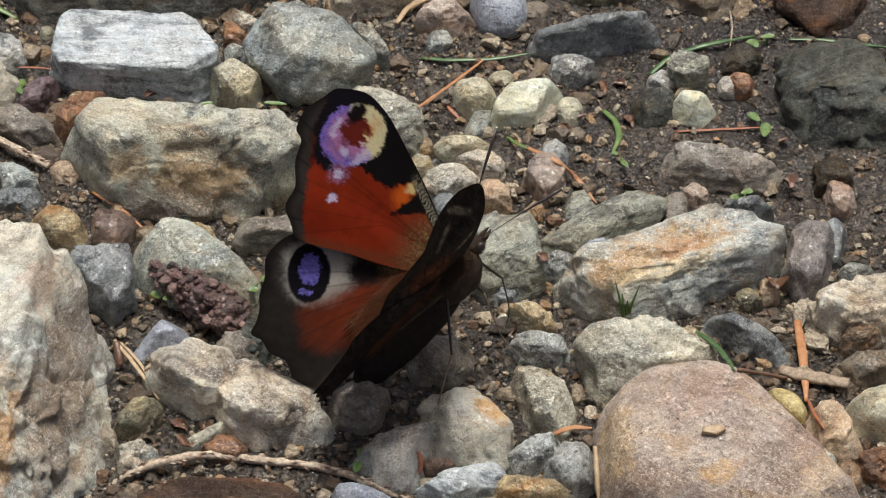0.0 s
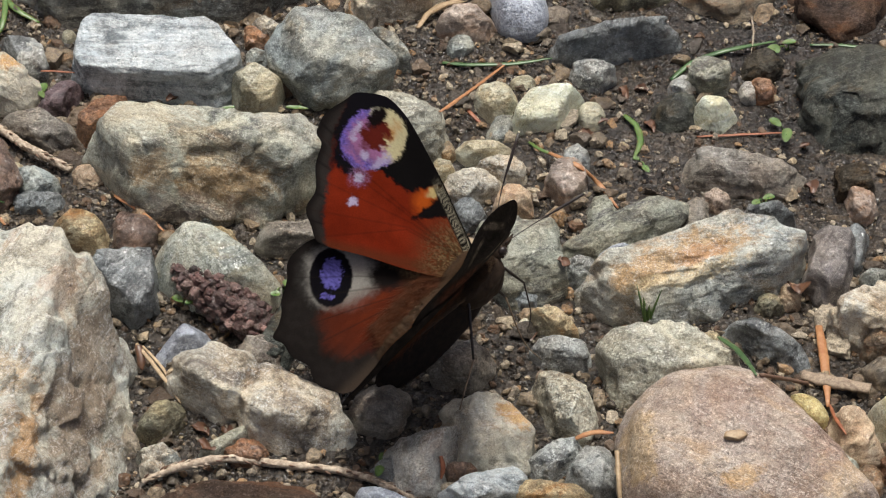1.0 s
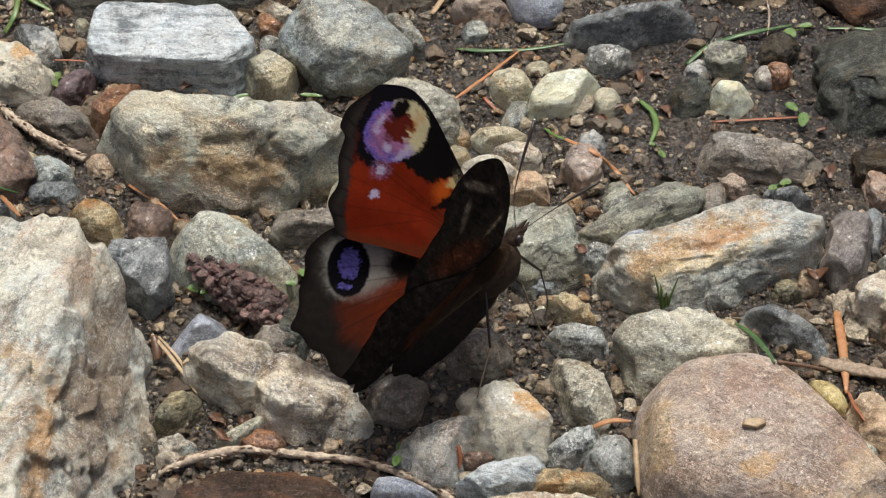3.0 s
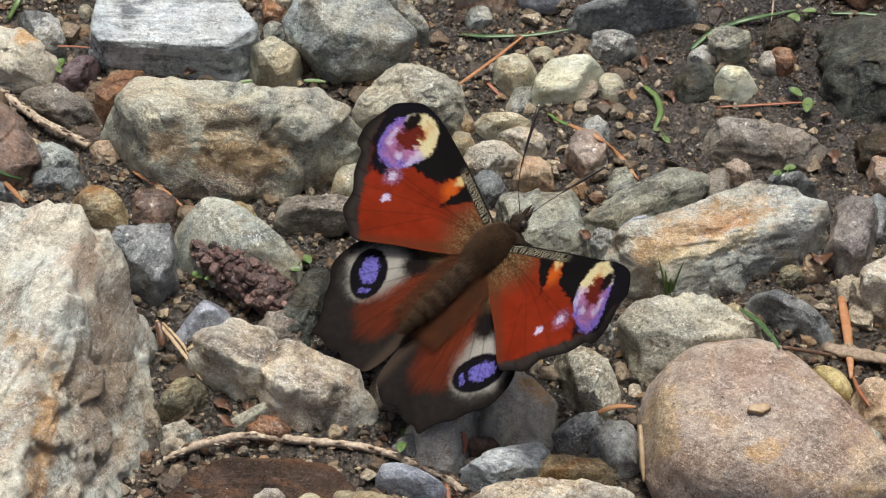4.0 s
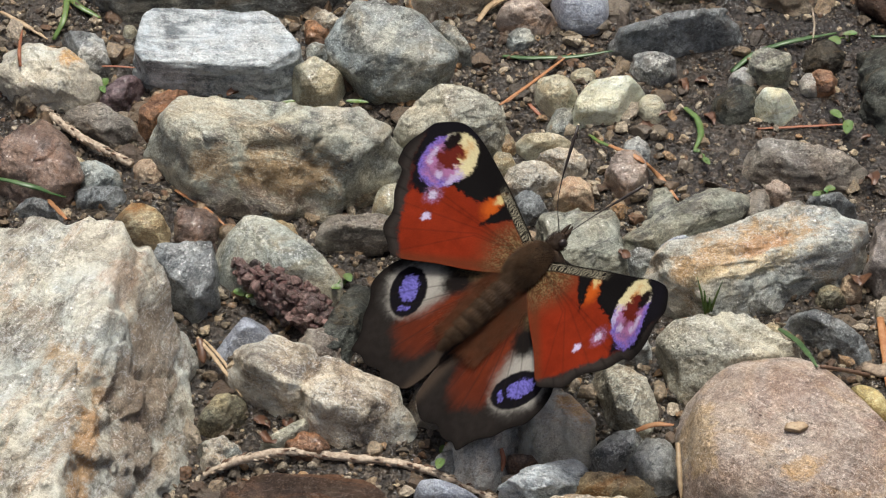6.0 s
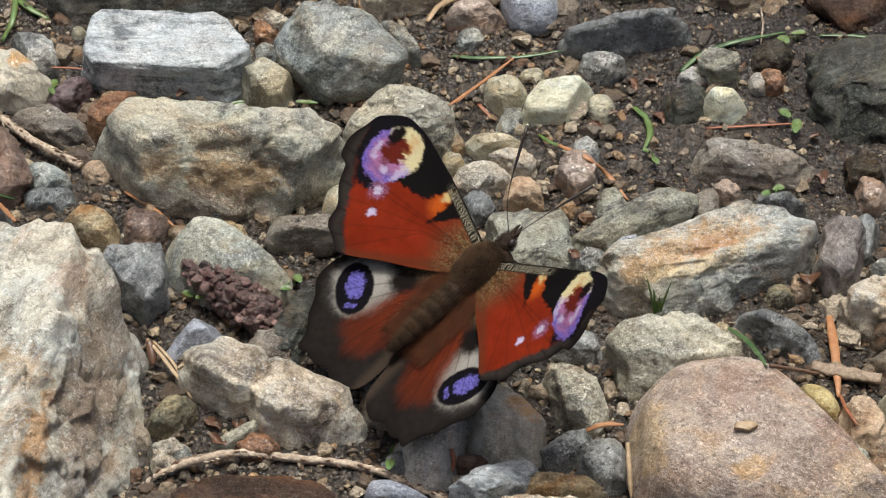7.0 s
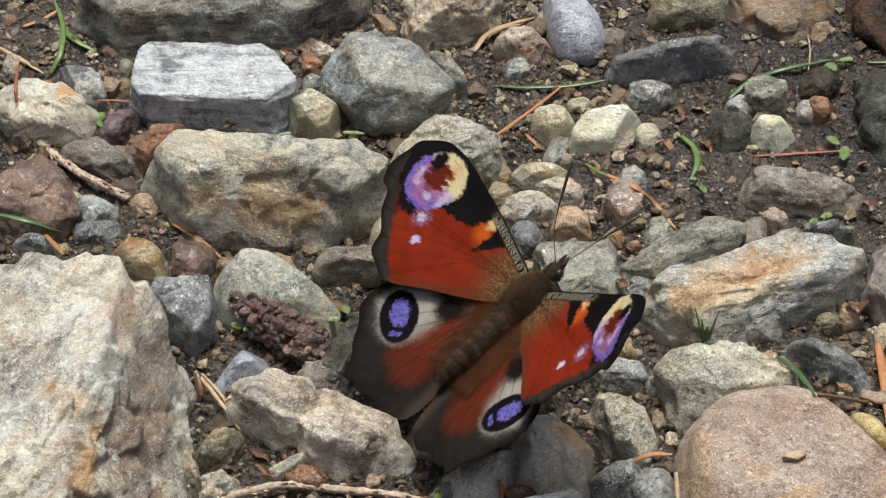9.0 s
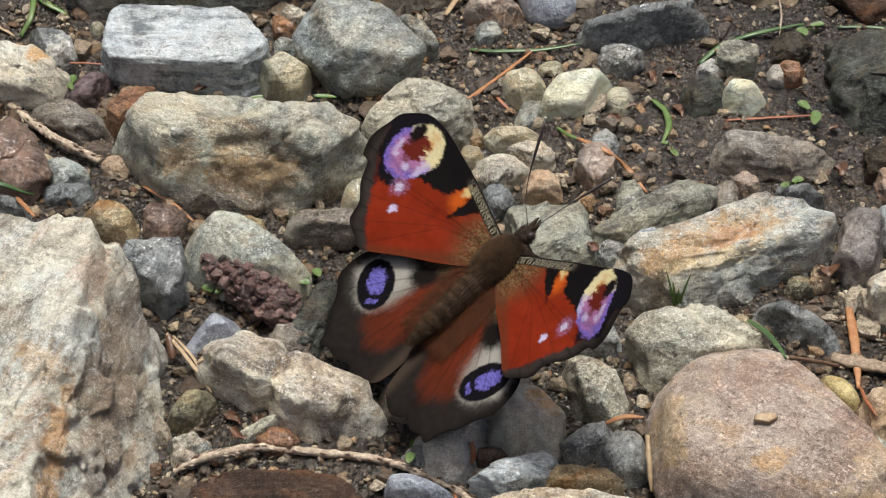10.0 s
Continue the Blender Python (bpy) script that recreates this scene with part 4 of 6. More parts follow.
stone("quartz", 2.9, -37.0, 7.5, (9.2, 8.3, 4.4, 3.9, 5.6, 7.0, 5.6, 7.2), k=13, lean=14, tilt=(0.20, -0.10), turn=-42, cuts=((-70, 38, 5.6), (160, 45, 4.6)), chips=0.7)
stone("grey_light", -5.1, -42.3, 7.0, (5.5, 2.7, 6.3, 5.6, 5.9, 5.3, 2.6, 5.4), k=10, lean=20, tilt=(0.00, 0.00), turn=63, chips=0.8)
stone("sparkle", 14.6, -41.9, 4.0, (5.3, 2.7, 2.2, 5.0, 5.0, 3.7, 2.1, 3.5), k=9, lean=12, tilt=(0.00, 0.00), turn=39, chips=0.8)
stone("slate_light", 19.8, -45.4, 5.0, (3.9, 4.5, 3.1, 4.2, 4.7, 3.5, 3.4, 3.1), k=13, lean=12, tilt=(0.00, 0.00), turn=-86, chips=0.8)
stone("blue_schist", 2.6, -50.0, 6.0, (7.9, 5.5, 2.0, 5.5, 7.2, 3.6, 2.6, 5.4), k=12, lean=12, tilt=(0.00, 0.00), turn=19, chips=0.8)
stone("tan_grey", 9.9, -60.2, 6.0, (20.0, 11.0, 4.8, 16.2, 14.3, 12.5, 1.7, 9.2), k=10, lean=12, tilt=(0.00, 0.00), turn=-1, chips=0.8)
stone("blue_grey", -11.5, -51.7, 4.0, (8.5, 4.5, 1.4, 4.5, 9.9, 4.9, 1.5, 3.6), k=6, lean=12, tilt=(0.00, 0.00), turn=-25)
stone("tan", -18.2, -56.9, 4.0, (4.6, 4.7, 2.3, 4.1, 6.8, 3.8, 2.4, 3.2), k=9, lean=12, tilt=(0.00, 0.00), turn=-19, chips=0.8)
stone("tan", 12.6, -50.2, 4.0, (7.6, 5.9, 1.9, 6.0, 6.0, 4.9, 1.8, 5.0), k=9, lean=12, tilt=(0.00, 0.00), turn=-4, chips=0.8)
stone("slate", 48.5, -17.5, 5.0, (8.3, 6.6, 1.7, 4.5, 7.6, 6.3, 1.8, 4.7), k=10, lean=12, tilt=(0.00, 0.00), turn=-34, chips=0.8)
stone("tan_grey", 68.0, -12.1, 7.0, (12.9, 8.5, 3.8, 9.7, 9.5, 5.7, 6.6, 10.1), k=9, lean=12, tilt=(0.00, 0.00), turn=20, chips=0.8)
stone("brown", 67.0, -17.4, 4.2, (2.4, 3.7, 2.7, 3.1, 2.5, 2.7, 3.2, 2.7), k=9, lean=12, tilt=(0.00, 0.00), turn=83, chips=0.8)
stone("brown", 68.0, -23.7, 4.0, (6.7, 3.2, 1.7, 5.4, 5.5, 3.9, 2.5, 4.8), k=9, lean=12, tilt=(0.00, 0.00), turn=15, chips=0.8)
stone("yellow", 53.7, -31.7, 4.0, (4.0, 3.6, 2.2, 1.8, 4.6, 4.1, 1.9, 2.8), k=6, lean=12, tilt=(0.00, 0.00), turn=-56)
stone("peach", 60.7, -37.3, 5.5, (5.0, 6.2, 2.9, 3.9, 5.1, 4.0, 2.6, 3.8), k=12, lean=18, tilt=(0.00, 0.00), turn=-79, chips=0.8)
stone("cream", 67.8, -34.9, 6.0, (5.5, 3.6, 5.7, 3.2, 3.0, 5.4, 5.5, 6.6), k=9, lean=12, tilt=(0.00, 0.00), turn=73, chips=0.8)
stone("rust", 68.2, -44.5, 4.0, (3.7, 4.1, 3.5, 3.2, 2.7, 4.2, 3.5, 2.9), k=8, lean=12, tilt=(0.00, 0.00), turn=-77, rough=2.0, chips=0.8)
stone("purple_grey", 60.8, 2.0, 5.3, (5.5, 5.7, 4.5, 6.9, 13.0, 6.6, 2.8, 8.1), k=8, lean=10, tilt=(0.00, 0.00), turn=78)
stone("slate", 64.7, 5.8, 1.5, (5.7, 3.6, 1.5, 3.6, 5.7, 3.7, 1.5, 3.8), k=7, lean=12, tilt=(0.00, 0.00), turn=77)
stone("amber", 66.8, 16.1, 2.1, (3.2, 2.5, 2.2, 2.7, 2.5, 3.2, 2.1, 2.4), k=6, lean=12, tilt=(0.00, 0.00), turn=-85)
stone("tan", 14.3, -13.9, 5.0, (3.7, 3.8, 1.9, 1.8, 4.5, 4.3, 1.5, 2.2), k=9, lean=12, tilt=(0.00, 0.00), turn=-45, chips=0.8)
stone("sparkle", 15.1, -19.3, 4.0, (4.4, 4.5, 1.4, 2.7, 5.5, 3.5, 2.0, 4.1), k=9, lean=12, tilt=(0.00, 0.00), turn=-13, chips=0.8)
stone("brown_grey", -1.0, -23.3, 6.0, (4.2, 4.9, 5.7, 3.5, 4.0, 5.6, 3.4, 2.8), k=9, lean=12, tilt=(0.00, 0.00), turn=-58, chips=0.8)
stone("brown_grey", -13.1, -32.0, 5.0, (4.9, 3.2, 4.6, 5.0, 3.8, 4.2, 3.6, 4.9), k=9, lean=12, tilt=(0.00, 0.00), turn=73, chips=0.8)
stone("tan", 39.2, -16.2, 1.9, (2.2, 1.7, 1.4, 2.0, 2.0, 1.6, 1.5, 1.5), k=6, lean=12, tilt=(0.00, 0.00), turn=2)
stone("brown_grey", -27.7, 5.9, 5.0, (7.1, 6.6, 1.7, 5.6, 9.0, 4.8, 1.8, 5.0), k=9, lean=12, tilt=(0.00, 0.00), turn=2, chips=0.8)
stone("cream", -21.8, 13.6, 4.0, (3.6, 3.0, 3.1, 3.7, 3.8, 3.8, 2.2, 3.9), k=9, lean=12, tilt=(0.00, 0.00), turn=82, chips=0.8)
stone("red_wet", -32.3, -53.4, 0.6, (15.6, 12.1, 6.9, 16.5, 20.4, 19.1, 8.1, 13.5), k=3, lean=30, tilt=(0.02, -0.03), turn=-2, rough=0.7, chips=0.1)
stone("tan", -40.2, 7.6, 2.0, (2.5, 2.1, 1.0, 1.5, 2.5, 2.0, 1.0, 1.6), k=7, lean=12, tilt=(0.00, 0.00), turn=-29)
stone("grey", -72.7, 19.2, 4.0, (4.2, 4.0, 2.5, 2.7, 5.7, 4.8, 2.7, 3.1), k=10, lean=12, tilt=(0.00, 0.00), turn=-30, chips=0.8)
stone("slate", -71.6, 14.8, 3.0, (3.9, 4.2, 1.9, 2.9, 4.3, 3.2, 2.1, 3.1), k=10, lean=12, tilt=(0.00, 0.00), turn=-11, chips=0.8)
stone("peach", -63.6, 21.9, 2.2, (2.4, 2.3, 2.7, 2.5, 2.6, 2.4, 2.5, 2.8), k=7, lean=12, tilt=(0.00, 0.00), turn=87)
stone("slate", 0.9, 13.2, 2.3, (2.7, 3.1, 2.5, 2.4, 2.7, 3.2, 2.1, 2.9), k=6, lean=12, tilt=(0.00, 0.00), turn=-72)
stone("brown_grey", -32.4, -19.8, 4.0, (3.7, 4.1, 3.8, 4.1, 2.4, 4.4, 3.6, 3.4), k=9, lean=12, tilt=(0.00, 0.00), turn=-80, chips=0.8)
stone("tan_grey", -35.1, 58.8, 3.8, (3.5, 2.8, 1.4, 1.5, 3.5, 3.2, 1.3, 1.6), k=6, lean=12, tilt=(0.00, 0.00), turn=-39)
stone("slate_light", -76.4, 51.2, 4.0, (4.5, 4.4, 2.5, 3.3, 4.5, 3.5, 2.8, 3.6), k=9, lean=12, tilt=(0.00, 0.00), turn=-75, chips=0.8)
stone("slate", 10.0, -6.0, 2.0, (2.4, 2.2, 2.1, 2.4, 2.1, 2.6, 2.1, 2.2), k=7, lean=12, tilt=(0.00, 0.00), turn=-86)
stone("tan_grey", -47.5, -42.4, 2.3, (2.8, 2.5, 2.7, 2.3, 2.1, 3.0, 2.4, 3.0), k=6, lean=12, tilt=(0.00, 0.00), turn=-81)
stone("cream", -2.8, 2.3, 2.0, (2.3, 1.9, 2.5, 1.9, 2.6, 2.0, 2.0, 2.3), k=6, lean=12, tilt=(0.00, 0.00), turn=85)
stone("rust", -36.4, 58.0, 2.1, (3.1, 2.6, 2.6, 2.8, 2.8, 3.3, 2.3, 2.5), k=6, lean=12, tilt=(0.00, 0.00), turn=-79)
stone("grey", -36.6, 52.6, 1.5, (1.8, 1.6, 1.6, 1.7, 2.0, 2.0, 1.6, 1.6), k=6, lean=12, tilt=(0.00, 0.00), turn=-73)
stone("tan", -72.8, 52.4, 1.3, (1.6, 1.4, 1.3, 1.6, 1.9, 1.6, 1.3, 1.4), k=6, lean=12, tilt=(0.00, 0.00), turn=-80)
stone("brown", -69.9, 52.2, 1.5, (1.8, 1.6, 1.5, 1.7, 2.0, 1.8, 1.4, 1.5), k=6, lean=12, tilt=(0.00, 0.00), turn=-72)
stone("cream", -70.2, 57.9, 1.2, (1.4, 1.3, 1.2, 1.4, 1.7, 1.5, 1.2, 1.3), k=6, lean=12, tilt=(0.00, 0.00), turn=-80)
stone("grey", 6.5, 33.9, 2.0, (4.1, 2.3, 1.8, 2.8, 3.5, 2.6, 1.6, 2.9), k=6, lean=12, tilt=(0.00, 0.00), turn=66)
stone("cream", 1.0, 29.0, 1.6, (1.6, 1.6, 1.7, 1.6, 1.7, 1.8, 1.6, 1.6), k=6, lean=12, tilt=(0.00, 0.00), turn=-82)
stone("tan", -3.0, 28.8, 1.3, (1.9, 1.6, 1.2, 1.4, 1.5, 1.4, 1.3, 1.5), k=6, lean=12, tilt=(0.00, 0.00), turn=89)
stone("cream", -3.6, 24.3, 1.7, (2.0, 1.9, 1.9, 1.9, 2.1, 2.0, 1.8, 1.9), k=6, lean=12, tilt=(0.00, 0.00), turn=-88)
stone("grey_light", 49.6, 44.0, 1.2, (2.8, 2.1, 1.2, 1.6, 2.1, 1.6, 1.3, 2.1), k=6, lean=12, tilt=(0.00, 0.00), turn=85)
stone("cream", 22.0, 37.6, 2.0, (3.2, 2.6, 2.2, 2.8, 3.3, 2.8, 2.1, 2.6), k=6, lean=12, tilt=(0.00, 0.00), turn=85)
stone("slate_light", 19.0, 26.5, 1.9, (2.7, 2.5, 2.2, 2.6, 2.5, 2.6, 2.1, 2.5), k=6, lean=12, tilt=(0.00, 0.00), turn=87)
stone("brown_grey", 38.6, 13.3, 1.9, (3.4, 2.8, 2.3, 2.8, 3.5, 2.7, 2.1, 2.8), k=6, lean=12, tilt=(0.00, 0.00), turn=84)
stone("slate", 50.1, 11.4, 5.0, (4.6, 2.3, 1.3, 3.3, 5.0, 2.9, 1.4, 4.2), k=9, lean=12, tilt=(0.00, 0.00), turn=9, chips=0.8)
stone("dark_striated", 23.0, 13.7, 2.1, (4.0, 3.0, 2.2, 3.5, 4.0, 3.4, 2.3, 2.9), k=6, lean=12, tilt=(0.00, 0.00), turn=88)
stone("wet_brown", 65.8, 21.2, 3.0, (2.7, 3.7, 3.1, 3.0, 2.8, 3.8, 2.9, 3.5), k=9, lean=12, tilt=(0.00, 0.00), turn=-87, chips=0.8)
stone("red_dark", -0.7, -44.7, 3.0, (3.0, 2.4, 1.1, 2.6, 3.1, 2.0, 1.4, 2.0), k=9, lean=12, tilt=(0.00, 0.00), turn=6, chips=0.8)
stone("pale_green", 59.2, -41.9, 1.9, (2.4, 2.3, 1.8, 2.1, 2.8, 2.5, 1.9, 2.3), k=6, lean=12, tilt=(0.00, 0.00), turn=89)
stone("brown", 62.3, -45.9, 2.1, (3.0, 2.4, 2.2, 2.7, 3.1, 2.9, 2.0, 2.3), k=6, lean=12, tilt=(0.00, 0.00), turn=83)
stone("grey", 67.7, -1.9, 2.2, (2.8, 1.7, 1.5, 2.6, 2.3, 1.8, 1.5, 2.2), k=6, lean=12, tilt=(0.00, 0.00), turn=19)
stone("cream", -76.5, 22.6, 2.1, (2.6, 2.2, 2.1, 1.9, 2.7, 2.9, 2.0, 2.0), k=6, lean=12, tilt=(0.00, 0.00), turn=-51)
stone("slate", -80.8, 10.8, 4.0, (3.6, 3.9, 1.4, 2.5, 5.0, 3.9, 1.4, 2.8), k=9, lean=12, tilt=(0.00, 0.00), turn=-21, chips=0.8)
stone("grey", -43.0, 11.3, 1.8, (2.1, 2.0, 1.6, 1.5, 2.1, 1.8, 1.5, 1.5), k=6, lean=12, tilt=(0.00, 0.00), turn=-23)
stone("brown", -49.3, 7.0, 1.4, (1.9, 1.4, 1.3, 1.6, 2.1, 1.7, 1.3, 1.4), k=6, lean=12, tilt=(0.00, 0.00), turn=-79)
stone("tan", -57.6, 22.4, 2.1, (2.8, 2.5, 1.5, 1.7, 2.8, 2.0, 1.5, 1.6), k=6, lean=12, tilt=(0.00, 0.00), turn=-19)
stone("slate_light", 11.6, -0.1, 2.3, (2.3, 2.6, 2.6, 2.5, 2.8, 2.7, 2.6, 3.0), k=6, lean=12, tilt=(0.00, 0.00), turn=88)
stone("grey", 20.3, -5.5, 1.8, (1.9, 1.6, 1.6, 1.9, 2.0, 1.6, 1.6, 2.0), k=6, lean=12, tilt=(0.00, 0.00), turn=48)
stone("brown", 26.4, -15.0, 1.8, (1.6, 1.6, 1.9, 1.7, 1.8, 1.6, 1.8, 1.9), k=6, lean=12, tilt=(0.00, 0.00), turn=69)
stone("cream", 9.9, -12.8, 1.3, (1.7, 1.4, 1.2, 1.3, 1.4, 1.3, 1.2, 1.4), k=6, lean=12, tilt=(0.00, 0.00), turn=78)
stone("grey_light", 38.4, 45.2, 2.1, (2.6, 1.9, 2.0, 2.4, 2.3, 1.8, 1.8, 2.6), k=6, lean=12, tilt=(0.00, 0.00), turn=35)
stone("amber", 42.4, 16.6, 1.9, (1.8, 1.9, 2.2, 1.8, 1.7, 1.7, 2.0, 2.2), k=6, lean=12, tilt=(0.00, 0.00), turn=73)
stone("wet_brown", 50.4, 12.8, 2.3, (2.5, 2.5, 2.8, 2.3, 2.1, 2.9, 2.5, 2.5), k=6, lean=12, tilt=(0.00, 0.00), turn=-86)
stone("brown", 44.1, 8.6, 2.0, (2.0, 1.9, 1.9, 2.3, 2.0, 1.9, 2.0, 2.2), k=6, lean=12, tilt=(0.00, 0.00), turn=59)
stone("peach", 53.1, -5.5, 1.8, (2.0, 1.8, 1.9, 1.9, 1.9, 1.8, 1.7, 2.1), k=6, lean=12, tilt=(0.00, 0.00), turn=69)
stone("olive", 49.4, -8.0, 2.0, (2.1, 1.6, 1.7, 2.0, 1.9, 1.6, 1.6, 2.3), k=6, lean=12, tilt=(0.00, 0.00), turn=42)
stone("grey", -18.7, 44.4, 3.8, (2.0, 2.7, 2.3, 1.5, 3.3, 3.1, 2.0, 1.6), k=6, lean=12, tilt=(0.00, 0.00), turn=-38)
stone("cream", -27.1, -55.4, 2.1, (2.5, 1.9, 1.5, 2.0, 2.4, 1.9, 1.5, 1.6), k=6, lean=12, tilt=(0.00, 0.00), turn=-1)
stone("grey_light", -33.2, -54.4, 2.1, (2.5, 2.0, 1.4, 1.9, 2.5, 1.8, 1.4, 1.6), k=6, lean=12, tilt=(0.00, 0.00), turn=-4)
stone("tan_grey", -47.1, -42.1, 3.8, (2.1, 2.5, 2.3, 1.4, 2.4, 2.6, 1.8, 1.5), k=6, lean=12, tilt=(0.00, 0.00), turn=-43)
stone("slate", -11.6, -44.4, 2.3, (2.7, 2.0, 2.6, 2.3, 2.2, 2.3, 2.2, 2.6), k=6, lean=12, tilt=(0.00, 0.00), turn=72)



# ---- loose gravel between the stones ----
def scatter(name, count, small, large, level, mat, label, seed, sink=0.2):
    rng = np.random.default_rng(seed)
    d, f = ball(level)
    m = len(d)
    x, y = rng.uniform(-112, 112, count), rng.uniform(-82, 96, count)
    s = small * (large / small) ** (rng.random(count) ** 1.6)
    s[(x > 28) & (y > 8) & (rng.random(count) < 0.75)] *= 0.42  # finer soil here: most grains shrunk, baring more dark ground
    shape = rng.uniform(0.42, 1.0, (count, 1, 3)) * s[:, None, None] / 2
    body = np.tile(d, (count, 1, 1)) * (1 + rng.normal(0, 0.07, (count, m, 1)))
    for _ in range(7):
        way = rng.normal(size=(count, 1, 3))
        way /= np.linalg.norm(way, axis=2, keepdims=True)
        body -= way * np.maximum((body * way).sum(2, keepdims=True) - rng.uniform(0.36, 0.80, (count, 1, 1)), 0) * 0.97
    turn = rng.normal(size=(count, 4))
    turn /= np.linalg.norm(turn, axis=1, keepdims=True)
    a, b, c, e = turn.T
    rot = np.stack([1 - 2 * (c * c + e * e), 2 * (b * c - a * e), 2 * (b * e + a * c), 2 * (b * c + a * e), 1 - 2 * (b * b + e * e), 2 * (c * e - a * b), 2 * (b * e - a * c), 2 * (c * e + a * b), 1 - 2 * (b * b + c * c)], 1).reshape(-1, 3, 3)
    v = np.einsum("nij,nmj->nmi", rot, body * shape * 1.4)
    v[..., 2] *= 0.75
    v += np.stack([x, y, ground_height(x, y) + sink * s], 1)[:, None]
    faces = (f[None] + (np.arange(count) * m)[:, None, None]).reshape(-1, 3)
    ob = new(name, mesh_from(name, v.reshape(-1, 3) * MM, faces, mat, smooth=level > 3))
    tagged(ob, label, "gravel", kind="stuff")


scatter("pebbles", 1300, 2.0, 5.6, 3, PEBBLES, "small mixed pebbles between the stones", 11, 0.06)
scatter("gravel", 11000, 0.8, 2.3, 2, PEBBLES, "fine mixed gravel on the wet soil", 12, 0.12)
scatter("grit", 30000, 0.3, 1.2, 1, GRIT, "dark wet grit and sand grains", 13)

# ---- plant bits ----
def strand(name, pts, half, mat, label, category):
    """A needle, blade or stalk: a flattened strip with a groove along it."""
    taper = (half * 0.75, half, half, half * 0.9, half * 0.35)
    if name == "stick":
        taper = (half * 0.9, half, half * 0.92, half, half * 0.85)
    flat = 0.45 if name in ("pine_needle", "green_needle", "straw_chip") or half > 1.0 else 0.8
    v, f = tube(pts, taper, 10, flat, 8)
    v = v + 0.10 * half * rough_noise(v / 1.4, len(label), 3)[:, None]
    ob = new(name, mesh_from(name, v * MM, f, mat))
    return tagged(ob, label, category)


def leaf_piece(c, long, wide, turn, cup=0.25, thick=0.10):
    """An oval leaf, cupped, with two sides; long is its half length in mm."""
    rings, around = 5, 18
    a = np.arange(around) * 2 * np.pi / around
    u = np.arange(1, rings + 1) / rings
    x = (u[:, None] * np.cos(a)[None]).ravel() * long
    y = (u[:, None] * np.sin(a)[None]).ravel() * wide * (1 - 0.25 * np.cos(np.tile(a, rings)))
    x, y = np.append(x, 0), np.append(y, 0)
    z = cup * (np.abs(y) / wide) ** 2 * wide + 0.12 * wide * np.sin(x / long * 2)
    i, j = np.arange(around), (np.arange(around) + 1) % around
    f = np.concatenate([np.stack([k * around + i, k * around + j, (k + 1) * around + j, (k + 1) * around + i], 1) for k in range(rings - 1)])
    f = np.concatenate([f[:, [0, 1, 2]], f[:, [0, 2, 3]], np.stack([np.full(around, len(x) - 1), j, i], 1)])[:, ::-1]
    s, k = math.sin(radians(turn)), math.cos(radians(turn))
    top = np.stack([x * k - y * s + c[0], x * s + y * k + c[1], z + c[2]], 1)
    return join((top, f), (top - np.array([0, 0, thick]), f[:, ::-1]))


def seedling(name, base, label, leaves):
    thing = new(name)
    thing.location = [q * MM for q in base]
    tagged(thing, label, "leaf" if name == "leaf" else "seedling")
    for c, long, wide, turn in leaves:
        at = [c[k] - base[k] for k in range(3)]
        part("leaf_blade", leaf_piece(at, long, wide, turn), GREEN, thing)
        part("stem", tube([(0, 0, -0.6), (at[0] * 0.4, at[1] * 0.4, at[2] * 0.7), (at[0], at[1], at[2])], (0.16, 0.13)), GREEN, thing)


def flake(c, long, wide, turn):
    v, f = leaf_piece(c, long, wide, turn, 0.7, 0.14)
    v = v + np.array([0.3, 0.3, 0.2]) * rough_noise(v / 0.9, 3, 3)[:, None]
    tagged(new("bud_scale", mesh_from("bud_scale", v * MM, f, FLAKE)), "small brown dry bud scale on the grit", "bud scale", "dry bud scales")


def twig(pts, half, seed):
    """A dry twig with the pegs of fallen needles."""
    rng = np.random.default_rng(seed)
    thing = new("twig")
    tagged(thing, "dry grey-brown twig with needle pegs on the gravel", "twig")
    v, f = tube(pts, (half * 0.75, half, half * 0.95, half * 0.9, half * 0.8), 14, 0.95, 16)
    v = v + 0.16 * half * rough_noise(v / np.array([0.9, 0.9, 0.9]), seed, 4)[:, None]
    part("stem", (v, f), BARK, thing)
    line = spline(pts, 30)
    for q in range(4, len(line) - 4, 5):
        way = line[q + 1] - line[q]
        way /= np.linalg.norm(way)
        a = rng.uniform(0, 2 * np.pi)
        side = np.cross(way, (0, 0, 1))
        off = math.cos(a) * side + abs(math.sin(a)) * np.cross(side, way)
        root = line[q] + off * half * 0.7
        part("peg", tube([root, root + (off * 0.5 + way * 0.8) * half * 0.8, root + (off * 0.75 + way * 1.7) * half * 0.8], (half * 0.30, half * 0.24, half * 0.10), 6), SCALE if rng.random() < 0.5 else BARK, thing)


